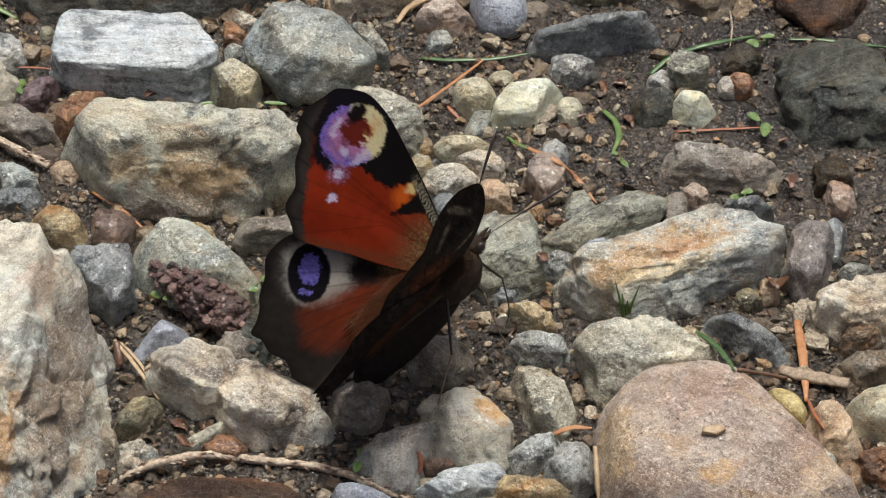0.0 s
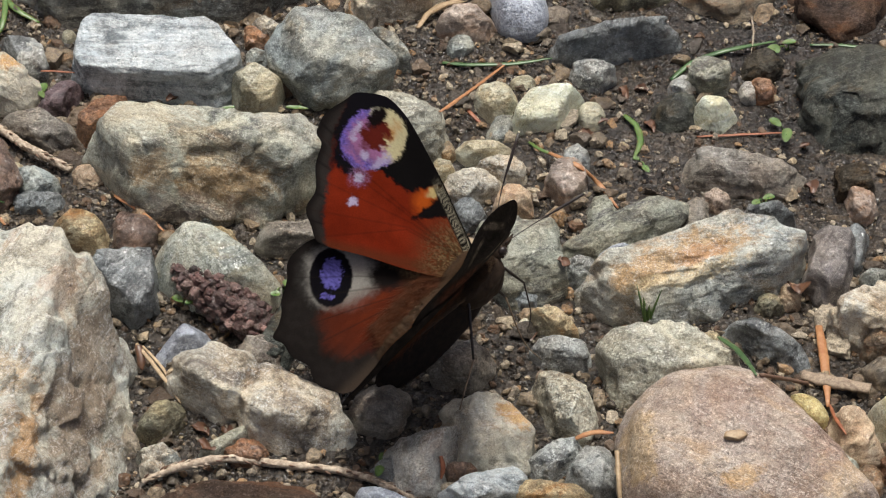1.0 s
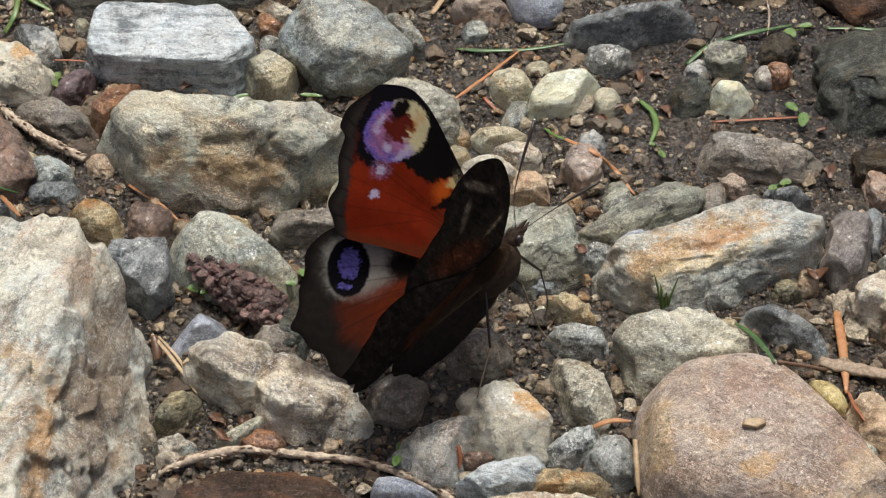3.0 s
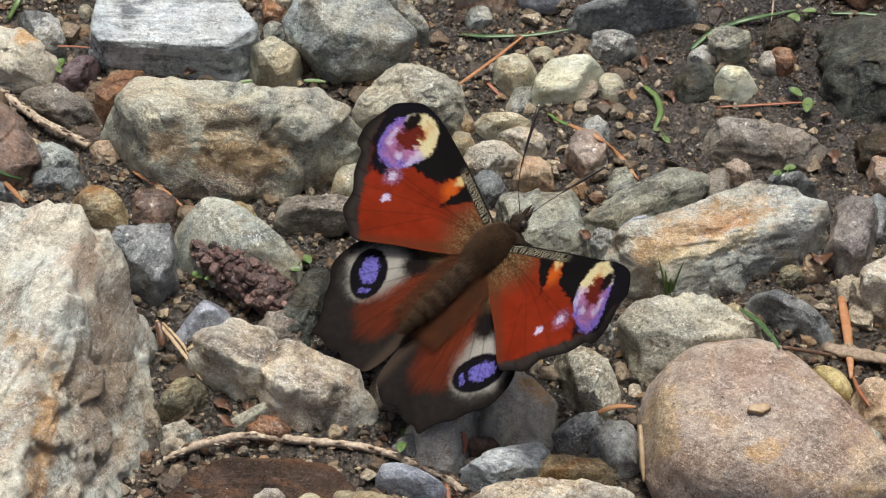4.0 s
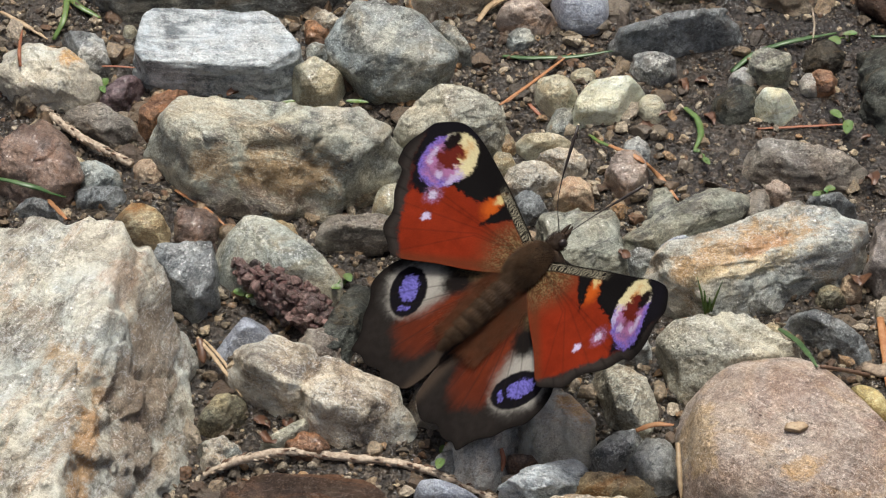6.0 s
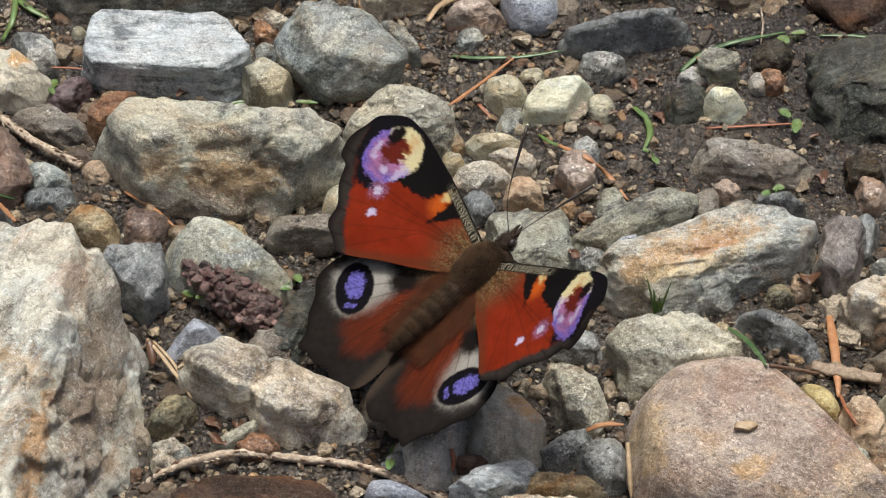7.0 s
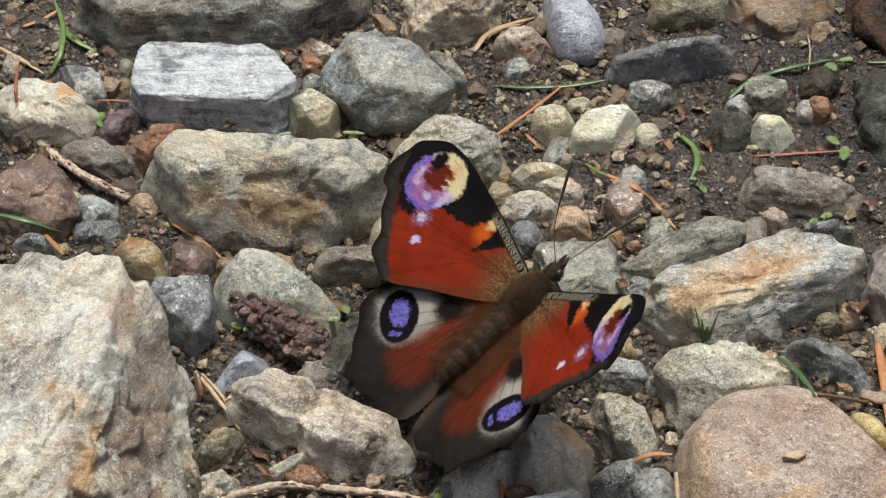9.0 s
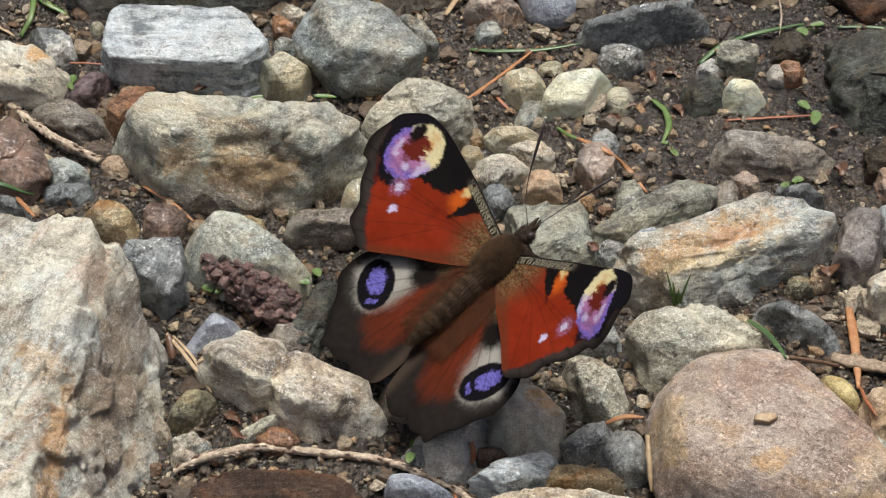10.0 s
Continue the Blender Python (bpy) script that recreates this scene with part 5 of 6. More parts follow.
def clod(x, y, z, turn, tip):
    """A knobbly lump of dark red crumbs."""
    rng = np.random.default_rng(77)
    pieces = [blob((9.8, 3.2, 2.6), 4, 2.2, 5, 0.15)]
    for _ in range(420):
        d = rng.normal(size=3)
        d /= np.linalg.norm(d)
        v, f = blob(rng.uniform(0.4, 1.0) * rng.uniform(0.6, 1.5, 3), 2, 3.0, 1, 0.0)
        for _ in range(4):
            n = rng.normal(size=3)
            n /= np.linalg.norm(n)
            v = v - n * (np.maximum(v @ n - 0.55, 0) * 0.9)[:, None]
        pieces.append((v + d * np.array([10.0, 3.5, 2.9]) * rng.uniform(0.82, 1.1), f))
    v, f = join(*pieces)
    ob = new("clod", mesh_from("clod", v * MM, f, CLOD, False))
    ob.matrix_basis = pose(x * MM, y * MM, z * MM, 0, tip, turn)
    tagged(ob, "knobbly dark red lump of crumbs against a pale stone", "clod")


def chip(x, y, z):
    """A flat broken chip of wood."""
    v, f = blob((2.1, 0.85, 0.38), 4, 5.0, 3, 0.10)
    for a, r in ((35, 1.55), (160, 1.6), (250, 0.72), (300, 0.95)):
        n = np.array([math.cos(radians(a)), math.sin(radians(a)), 0.15])
        v = v - n * (np.maximum(v @ n - r, 0) * 0.9)[:, None]
    ob = new("wood_chip", mesh_from("wood_chip", v * MM, f, STRAW))
    ob.matrix_basis = pose(x * MM, y * MM, z * MM, 12, 4, 8)
    tagged(ob, "pale flat wood chip lying on the brown cobble", "chip")


def tuft(x, y, z):
    thing = new("grass_tuft")
    thing.location = (x * MM, y * MM, z * MM)
    tagged(thing, "small tuft of bright green grass between stones", "grass")
    for dx, dy, up, w in ((-1.9, 1.2, 7.2, 0.34), (-0.7, 0.9, 4.6, 0.38), (0.3, 0.5, 3.2, 0.34), (2.2, 0.8, 6.6, 0.32), (0.9, 1.4, 3.4, 0.28)):
        part("blade", tube([(0.15 * dx, 0, -0.8), (dx * 0.55, dy * 0.4, up * 0.5), (dx, dy, up)], (w, w, w * 0.75, w * 0.12), 8, 0.4), GREEN, thing)


strand("pine_needle", ((-4.2, 31.2, 6.9), (1.6, 41.1, 3.4), (8.3, 52.5, -0.1)), 0.32, NEEDLE, "dry orange pine needle across the gravel", "needle")
strand("pine_needle", ((-3.1, 38.3, 1.0), (2.6, 44.3, 1.4), (7.6, 52.0, -0.3)), 0.23, NEEDLE, "dry orange pine needle across the gravel", "needle")
strand("green_needle", ((-3.8, 51.8, -0.2), (1.6, 50.6, 0.4), (8.6, 50.8, 0.5), (15.6, 52.0, 0.8)), 0.46, BLADE, "dark green needle lying on the soil", "grass")
strand("pine_needle", ((14.5, 25.5, 2.8), (19.1, 19.8, 5.1), (22.6, 19.9, 1.1), (25.8, 14.6, 0.3)), 0.55, NEEDLE, "curved dry orange needle beside pebbles", "needle")
strand("pine_needle", ((11.1, 30.4, 0.7), (12.9, 27.3, 1.9), (15.0, 25.3, 2.5)), 0.37, GREEN, "yellow-green end of a fallen needle", "needle")
strand("pine_needle", ((40.0, 32.5, 0.1), (48.3, 33.7, -0.5), (56.4, 34.9, -1.1)), 0.28, RUSTY, "thin rusty-red needle on the soil", "needle")
strand("green_needle", ((27.8, 38.2, -0.2), (29.7, 35.0, 0.1), (30.2, 30.8, 0.5), (28.9, 26.2, 0.8)), 0.60, GREEN, "short bent green blade on the soil", "grass")
strand("pine_needle", ((57.4, -12.2, -0.2), (57.5, -20.8, 0.7), (57.2, -31.3, 1.6)), 0.79, NEEDLE, "thick orange needle standing between stones", "needle")
strand("stalk", ((57.5, -30.9, 1.3), (57.9, -36.3, 3.8), (59.0, -39.8, 4.4)), 0.32, RUSTY, "small red stalk between the stones", "stalk")
strand("green_needle", ((40.8, -16.9, 2.1), (42.9, -26.0, 8.6), (44.6, -37.3, 15.2)), 0.55, BLADE, "short dark green blade beside a cobble", "grass")
strand("pine_needle", ((-58.7, 16.2, 1.4), (-54.1, 12.1, 1.7), (-49.8, 7.3, 1.9)), 0.42, NEEDLE, "dry orange needle in a gap of stones", "needle")
strand("pine_needle", ((-52.4, -19.2, 2.7), (-48.7, -24.3, 2.1), (-44.6, -31.0, 1.5)), 0.37, STRAW, "dry straw-coloured needle pair between stones", "needle")
strand("pine_needle", ((-51.6, -18.1, 1.0), (-48.2, -22.6, 0.7), (-45.4, -27.7, 0.2)), 0.28, STRAW, "dry straw-coloured needle pair between stones", "needle")
strand("bud_scale", ((-52.1, -19.6, 2.7), (-51.6, -21.3, 1.9), (-51.3, -23.4, 1.1)), 0.74, FLAKE, "small rust-coloured dry bud scale", "bud scale")
strand("pine_needle", ((17.2, -40.0, 3.6), (19.8, -39.5, 4.4), (23.0, -40.2, 5.2)), 0.51, NEEDLE, "short orange needle on a pebble", "needle")
strand("green_needle", ((36.3, 47.9, -0.6), (40.5, 52.0, 0.0), (46.5, 53.5, 1.4), (55.3, 57.3, 0.2)), 0.55, BLADE, "thin dark green blade in the shade", "grass")
strand("green_needle", ((61.3, 56.7, -0.1), (66.8, 56.6, -0.1), (73.7, 55.8, -0.4), (79.8, 55.9, -1.3)), 0.37, BLADE, "thin dark green blade in the shade", "grass")
strand("green_needle", ((-83.8, 56.4, -0.1), (-82.0, 60.5, 1.8), (-82.8, 69.6, 0.8), (-85.2, 76.9, -0.0)), 0.55, GREEN, "bent green blade at the edge of the gravel", "grass")
strand("green_needle", ((-83.0, 69.1, 0.5), (-80.2, 64.6, 1.0), (-75.8, 62.0, 0.2)), 0.65, GREEN, "bent green blade at the edge of the gravel", "grass")
strand("green_needle", ((-87.9, 15.2, 5.0), (-82.5, 13.5, 4.9), (-77.0, 13.9, 1.9)), 0.51, BLADE, "dark green needle beside a boulder", "grass")
strand("pine_needle", ((-80.0, 13.5, 1.8), (-76.5, 2.8, 10.0), (-73.0, -7.9, 18.2)), 0.46, NEEDLE, "dry orange needle beside a boulder", "needle")
strand("pine_needle", ((-93.8, 62.8, 1.1), (-88.9, 59.5, 0.5), (-84.9, 56.5, -0.1)), 0.46, STRAW, "pale dry needle at the edge of the gravel", "needle")
strand("pine_needle", ((-90.1, 69.5, -0.1), (-86.6, 71.2, 0.2), (-83.5, 73.9, 0.4)), 0.46, NEEDLE, "dry orange needle at the edge of the gravel", "needle")
strand("stalk", ((23.3, -45.4, 6.8), (23.5, -49.8, 5.3), (23.7, -53.4, 2.9)), 0.42, STRAW, "dry straw stalk beside a cobble", "stalk")
strand("straw_chip", ((-8.3, 59.4, 1.3), (-5.1, 65.4, 0.9), (2.5, 69.3, 0.6)), 0.55, STRAW, "split straw-coloured chip of wood", "chip")
strand("straw_chip", ((-7.1, 64.0, -0.5), (-3.5, 64.1, 2.4), (0.5, 62.1, 5.3)), 0.42, STRAW, "split straw-coloured chip of wood", "chip")
strand("stick", ((53.6, -24.2, 1.1), (58.8, -26.1, 1.4), (64.2, -27.6, 1.7)), 1.29, WOOD, "short grey-brown weathered stick", "stick")
strand("stick", ((45.3, -37.1, 15.0), (49.9, -31.2, 7.8), (54.6, -25.6, 0.6)), 0.42, SCALE, "thin dark stick beside the cobble", "stick")
strand("stalk", ((50.9, 59.8, 3.8), (51.2, 57.2, 2.1), (50.7, 53.9, 0.3)), 0.18, BARK, "thin dry stem on a small stone", "stalk")
strand("pine_needle", ((-0.6, 41.2, 0.5), (1.4, 37.6, 0.4), (3.8, 35.1, -0.2)), 0.37, RUSTY, "short rusty needle between pebbles", "needle")
strand("pine_needle", ((-74.0, 46.7, 2.2), (-71.0, 46.5, 2.3), (-68.0, 46.0, 2.4)), 0.23, RUSTY, "short rusty needle between pebbles", "needle")
strand("stalk", ((-87.0, 40.4, 7.8), (-87.5, 44.0, 8.5), (-89.5, 58.4, 0.5)), 0.32, RUSTY, "dark red dry stalk with a bud", "stalk")
strand("straw_chip", ((-43.6, -56.9, 1.4), (-40.6, -56.2, 1.7), (-37.2, -55.9, 1.8)), 0.42, NEEDLE, "orange needle at the foot of the twig", "needle")
strand("pine_needle", ((-6.2, -51.1, -0.1), (-5.9, -53.8, 0.1), (-5.5, -56.2, -0.2)), 0.37, RUSTY, "rusty dry needle between stones", "needle")
strand("pine_needle", ((-3.6, -44.9, 5.0), (-3.3, -46.0, 3.6), (-3.6, -47.1, 2.1)), 0.37, RUSTY, "rusty dry needle between stones", "needle")
twig(((-49.6, -45.7, -0.3), (-46.0, -45.1, 1.4), (-42.1, -43.9, 1.8), (-36.2, -42.0, 0.9), (-28.3, -42.2, -0.1), (-17.8, -44.2, 0.2), (-12.5, -47.1, 0.9), (-7.2, -49.4, 0.1), (-3.3, -52.7, 0.1)), 0.69, 60)
twig(((-83.6, 36.9, 1.4), (-79.1, 32.2, 1.3), (-74.6, 27.6, 1.9), (-70.7, 25.6, 1.1), (-66.8, 22.9, 0.9)), 0.72, 61)
seedling("seedling", (-45.8, -7.8, 0.7), "green seedling with two round leaves", (((-46.5, -8.4, 1.9), 1.1, 0.67, -43), ((-44.5, -9.7, 2.5), 0.8, 0.62, -159),))
seedling("seedling", (-12.8, -44.7, 1.9), "pale green seedling beside a stone", (((-12.7, -41.8, 1.0), 1.2, 0.62, -97), ((-13.1, -46.3, 3.1), 1.2, 0.71, -104),))
seedling("seedling", (55.4, 35.9, -1.6), "green seedling with two leaves on the soil", (((53.8, 36.5, -0.2), 1.4, 0.80, -54), ((55.4, 32.5, 0.5), 1.9, 0.89, -101),))
seedling("seed_pod", (49.6, 12.1, 4.7), "pale green seed pods on the soil", (((48.3, 10.5, 5.7), 0.8, 0.62, -153), ((51.1, 16.3, 1.3), 1.1, 0.67, -153),))
seedling("seedling", (-29.6, -3.5, -1.2), "pale green seedling with round leaves", (((-28.9, -3.8, 0.7), 1.1, 0.71, -66), ((-30.7, -7.7, 2.4), 0.8, 0.62, -167),))
seedling("seedling", (-73.0, 41.2, 2.5), "green seedling between the stones", (((-73.4, 44.0, 0.8), 1.3, 0.71, -92), ((-73.0, 39.2, 3.5), 1.0, 0.53, -64),))
seedling("leaf", (-27.9, 38.1, 1.8), "narrow green leaf between stones", (((-28.8, 36.6, 2.9), 2.0, 0.44, -8),))
seedling("leaf", (-41.1, 39.7, -0.4), "small green leaf under a stone", (((-41.1, 38.6, 1.0), 1.4, 0.40, -165),))
seedling("seedling", (57.4, 55.7, -0.2), "green clover leaf in the shade", (((54.6, 53.2, 2.0), 1.3, 0.98, -55), ((57.5, 56.0, 1.2), 1.3, 0.62, -166),))
seedling("seedling", (30.0, 26.3, 0.3), "pale seed husk at a blade of grass", (((29.2, 25.3, 1.7), 0.6, 0.44, -28), ((30.8, 23.1, 1.4), 1.0, 0.53, -62),))
flake((26.1, -16.7, 1.9), 1.8, 1.11, -69)
flake((23.9, -16.1, 0.7), 1.6, 1.11, -107)
flake((-50.5, 40.6, 1.6), 1.4, 0.78, -138)
flake((-4.1, 12.2, -0.1), 1.4, 0.89, -68)
flake((31.1, 45.9, -0.9), 1.2, 0.78, -29)
flake((28.0, 44.6, -0.8), 1.7, 0.78, -71)
flake((32.2, 35.8, -0.5), 1.8, 1.00, -79)
flake((21.0, 32.7, 0.2), 1.8, 0.89, -41)
flake((54.3, -5.9, 2.2), 1.2, 1.89, -95)
flake((58.6, 19.2, 0.9), 1.3, 1.00, -64)
flake((45.2, 13.4, -0.4), 2.5, 0.44, -160)
flake((45.8, 10.2, 2.0), 2.1, 0.39, -29)
flake((-37.0, -35.7, 0.2), 1.5, 0.78, -37)
flake((-40.0, -40.4, 2.3), 1.8, 0.67, -47)
flake((16.2, -3.8, 6.1), 1.3, 0.56, -51)
flake((-41.1, -35.2, 0.2), 1.8, 0.78, -37)
flake((11.2, -14.2, 0.1), 1.6, 0.67, -106)
flake((58.4, 30.6, -0.2), 0.7, 0.56, 0)
flake((24.0, 35.6, 0.9), 0.8, 0.56, 0)
chip(40.6, -49.6, 15.1)
clod(-38.5, -9.9, 2.5, -37, 8)
tuft(29.4, -13.4, 2.2)



# ---- butterfly ----
FORE_EDGE = ((1.6, 1.9), (3.9, 3.1), (7.7, 4.5), (13.0, 6.5), (18.4, 8.2), (23.2, 9.6), (26.5, 10.1), (29.1, 9.9), (31.4, 8.5), (33.4, 6.4), (33.9, 4.1), (33.8, 1.8), (33.7, -0.2), (33.3, -2.1), (31.8, -2.6), (30.8, -3.8), (28.9, -6.2), (27.1, -8.8), (25.7, -11.5), (24.2, -12.8), (21.9, -14.1), (19.5, -13.6), (14.0, -10.3), (8.5, -7.4), (3.7, -4.3), (1.5, -1.6))
HIND_EDGE = ((1.7, -1.2), (8.0, -4.5), (15.0, -8.5), (20.0, -11.8), (22.3, -15.5), (22.0, -18.8), (20.3, -22.0), (18.5, -24.3), (17.2, -25.8), (16.3, -28.0), (15.4, -30.0), (13.2, -29.2), (10.8, -29.9), (8.4, -29.4), (5.6, -29.9), (2.6, -29.3), (1.0, -27.6), (0.2, -23.0), (0.1, -14.0), (0.3, -6.0))


def soft(x, lo, hi):
    t = np.clip((x - lo) / (hi - lo), 0, 1)
    return t * t * (3 - 2 * t)


def oval(x, y, cx, cy, along, across, turn=0.0):
    """Distance from an oval's centre, 1 on its rim."""
    c, s = math.cos(radians(turn)), math.sin(radians(turn))
    u, v = (x - cx) * c + (y - cy) * s, (y - cy) * c - (x - cx) * s
    return np.hypot(u / along, v / across)


def line_far(x, y, pts):
    """Distance to a line through points."""
    best = np.full(x.shape, 1e9)
    for (ax, ay), (bx, by) in zip(pts[:-1], pts[1:]):
        l2 = (bx - ax) ** 2 + (by - ay) ** 2
        t = np.clip(((x - ax) * (bx - ax) + (y - ay) * (by - ay)) / l2, 0, 1)
        best = np.minimum(best, np.hypot(x - ax - t * (bx - ax), y - ay - t * (by - ay)))
    return best


def over(base, col, fac):
    return base + (np.array(col) - base) * np.clip(fac, 0, 1)[:, None]


def inside(x, y, poly):
    hit = np.zeros(x.shape, bool)
    for (ax, ay), (bx, by) in zip(poly, poly[1:] + poly[:1]):
        hit ^= ((ay > y) != (by > y)) & (x < (bx - ax) * (y - ay) / (by - ay + 1e-12) + ax)
    return hit


def patch(x, y, poly, blur):
    """1 inside a polygon, fading over blur mm at its rim."""
    poly = list(poly)
    far = line_far(x, y, poly + poly[:1])
    return soft(np.where(inside(x, y, poly), far, -far), -blur, blur)


def fore_colours(x, y, rim, rng, slant=0.0):
    """Upper side of the forewing: places in mm, rim: distance from the outer edge."""
    p = np.stack([x, y, 0 * x], 1)
    jx, jy = x + 0.28 * lattice(p / 0.5, 31) + rng.normal(0, 0.10, x.shape), y + 0.28 * lattice(p / 0.5, 32) + rng.normal(0, 0.10, x.shape)
    col = np.tile(np.array([0.265, 0.027, 0.008]), (len(x), 1))
    col *= (1 + 0.12 * lattice(p / 1.1, 33) + 0.10 * lattice(p / 4.0, 34))[:, None]
    # dusty brown root
    root = soft(np.hypot(x - 1, y), 12.5, 3.5)
    col = over(col, (0.11, 0.062, 0.026), 0.9 * root + 0.35 * root * lattice(p / 0.25, 35))
    col = over(col, (0.10, 0.040, 0.016), 0.6 * soft(line_far(x, y, ((2, -2), (20, -13.8))), 1.8, 0.1))
    gold = soft(np.hypot(x - 1.5, y - 0.5), 10.0, 2.5) * np.clip(0.25 + 0.9 * lattice(p / 0.2, 42), 0, 1)
    col = over(col, (0.36, 0.27, 0.13), 0.75 * gold)
    # grey-brown outer band
    inner = ((34.0, 8.2), (32.6, 4.2), (31.0, 0.4), (28.6, -3.2), (26.6, -6.0), (24.8, -8.4), (23.0, -10.8), (21.0, -12.6), (19.0, -14.0))
    band = patch(jx, jy, inner + ((22, -18), (30, -14), (38, -6), (39, 6), (36, 9)), 0.5)
    grey = np.array([0.042, 0.035, 0.030]) * (1 + 0.25 * lattice(np.stack([rim * 1.6, y * 0.2, 0 * x], 1), 36))[:, None]
    col = col + (grey - col) * band[:, None]
    ang = np.arctan2(y - 0.4, x - 1.6)
    col = over(col, (0.012, 0.010, 0.009), band * 0.7 * soft(np.abs(np.sin(ang * 19 + 0.5)), 0.22, 0.02))
    col = over(col, (0.010, 0.008, 0.007), band * 0.75 * soft(rim, 1.0, 0.1))
    # the markings lie a little aslant on the right wing
    kx = jx + slant * (jy - 3.5) * soft(x, 7, 15)
    # black patch at the front edge
    shape = ((34.6, 8.6), (32.6, 4.0), (31.2, 0.2), (29.6, -1.0), (24.0, -0.3), (21.4, 0.9), (18.4, 1.2), (16.2, 1.9), (15.2, 3.6), (13.6, 6.0), (12.6, 8.5), (24, 13), (36, 12))
    black = np.maximum(patch(kx, jy, shape, 0.22), patch(jx, jy, shape, 0.22) * soft(x, 29, 31))
    col = over(col, (0.007, 0.006, 0.006), black)
    # eye spot: lilac outside, cream inside, maroon heart
    eye = oval(kx, jy, 26.1, 3.7, 4.6, 5.5, 15)
    col = over(col, (0.008, 0.007, 0.010), np.maximum(soft(eye, 1.42, 1.25) * soft(kx, 23.6, 25.2), soft(eye, 1.95, 1.6) * soft(kx, 26.5, 28.5)) * (1 - 0.9 * band))
    u, w = (jy - 3.7) / 5.5, (kx - 26.1) / 4.6  # forward, and towards the tip
    streaks = lattice(np.stack([kx * 0.5, jy * 2.2, 0 * x], 1), 39)
    grain = rng.normal(size=(len(x), 1))
    cream = np.array([0.84, 0.74, 0.42]) * (1 + 0.08 * grain)
    lilac = np.array([0.21, 0.15, 0.55]) * (1 + 0.22 * grain)
    pink = np.array([0.40, 0.17, 0.34]) * (1 + 0.3 * streaks[:, None])
    disc = lilac + (pink - lilac) * np.clip(soft(eye, 0.95, 0.6) + 0.3 * streaks, 0, 1)[:, None]
    disc = over(disc, (0.68, 0.60, 0.82), 0.8 * soft(np.hypot((u + 0.25) / 0.5, (w + 0.72) / 0.22) + 0.4 * streaks, 1.1, 0.5))
    disc = over(disc, (0.66, 0.58, 0.80), 0.7 * soft(np.hypot((u + 0.15) / 0.35, (w - 0.62) / 0.15) + 0.4 * streaks, 1.1, 0.5))
    side = soft(u - 0.6 * w + 0.10 * lattice(p / 0.6, 38) + 0.12 * streaks, 0.24, 0.50)
    disc = disc + (cream - disc) * side[:, None]
    disc = over(disc, (0.84, 0.78, 0.55), 0.85 * soft(np.hypot((u - 0.66) / 0.26, (w - 0.66) / 0.13) + 0.3 * streaks, 1.15, 0.7))
    disc = over(disc, (0.66, 0.26, 0.04), 0.8 * soft(np.hypot((u - 0.40) / 0.42, (w + 0.20) / 0.36) + 0.35 * streaks, 1.1, 0.3))
    disc = over(disc, (0.14, 0.018, 0.011), soft(np.hypot((u - 0.10) / 0.56, (w - 0.06) / 0.50) + 0.35 * streaks, 1.15, 0.7))
    disc = over(disc, (0.010, 0.006, 0.006), soft(np.hypot((u - 0.52) / 0.38, (w - 0.42) / 0.27) + 0.2 * streaks, 1.15, 0.7))
    col = col + (disc - col) * soft(eye, 1.04, 0.97)[:, None]
    for cx, cy, r in ((28.4, 1.5, 0.6), (25.2, 0.7, 0.9), (29.3, 3.9, 0.5)):
        col = over(col, (0.66, 0.62, 0.86), 0.8 * soft(np.hypot((kx - cx) * 0.7, jy - cy), r, 0.2 * r))
    # lilac spots in the red
    halo = soft(np.hypot(jx - 23.6, jy + 2.2), 2.3, 0.7) * (0.55 + 0.4 * rng.normal(size=x.shape))
    col = over(col, (0.46, 0.26, 0.48), halo)
    col = over(col, (0.72, 0.66, 0.86), soft(np.hypot(jx - 23.5, jy + 2.3), 0.95, 0.45))
    col = over(col, (0.70, 0.62, 0.86), soft(np.hypot(jx - 21.6, jy + 5.7), 1.05, 0.5))
    # second yellow spot and black wedge on the front edge
    glow = soft(oval(kx, jy, 13.7, 2.7, 3.4, 2.6, 60), 1.1, 0.15) * (1 - black)
    col = over(col, (0.66, 0.13, 0.014), 0.85 * glow)
    col = over(col, (0.80, 0.62, 0.27), soft(oval(kx, jy, 13.4, 4.8, 1.7, 0.9, 115), 1.2, 0.5) * (1 - black))
    wedge = patch(kx, jy, ((12.2, 6.4), (9.3, 5.6), (8.9, 3.8), (10.2, 2.0), (13.2, -1.2), (13.0, 1.2)), 0.22)
    col = over(col, (0.008, 0.006, 0.006), wedge)
    # black front edge with pale ticks
    front = ((1.6, 1.9), (3.9, 3.1), (7.7, 4.5), (13.0, 6.5), (18.4, 8.2), (23.2, 9.6), (29.1, 9.9))
    edge = line_far(x, y, front)
    col = over(col, (0.012, 0.010, 0.008), soft(edge, 1.95, 1.6) * soft(x, 16.5, 12.5))
    ticks = np.sin(x * 11.0 + 4.0 * lattice(p / 0.6, 41) + 2.0 * y) * 0.5 + 0.5
    col = over(col, (0.46, 0.42, 0.30), soft(ticks, 0.55, 0.9) * soft(edge, 1.75, 1.4) * soft(edge, 0.1, 0.45) * soft(x, 15.5, 13.0) * soft(x, 1.5, 3.0))
    # veins
    ends = ((33.6, -2), (30.6, -3.5), (28, -7), (25.6, -11.6), (21.8, -14))
    for end in ends:
        col = over(col, (0.03, 0.012, 0.008), 0.28 * soft(line_far(x, y, ((3.0, 0.2), (12.5, 0.55 * end[1] * 0.35), end)), 0.24, 0.03))
    return np.clip(col, 0.003, 0.9)


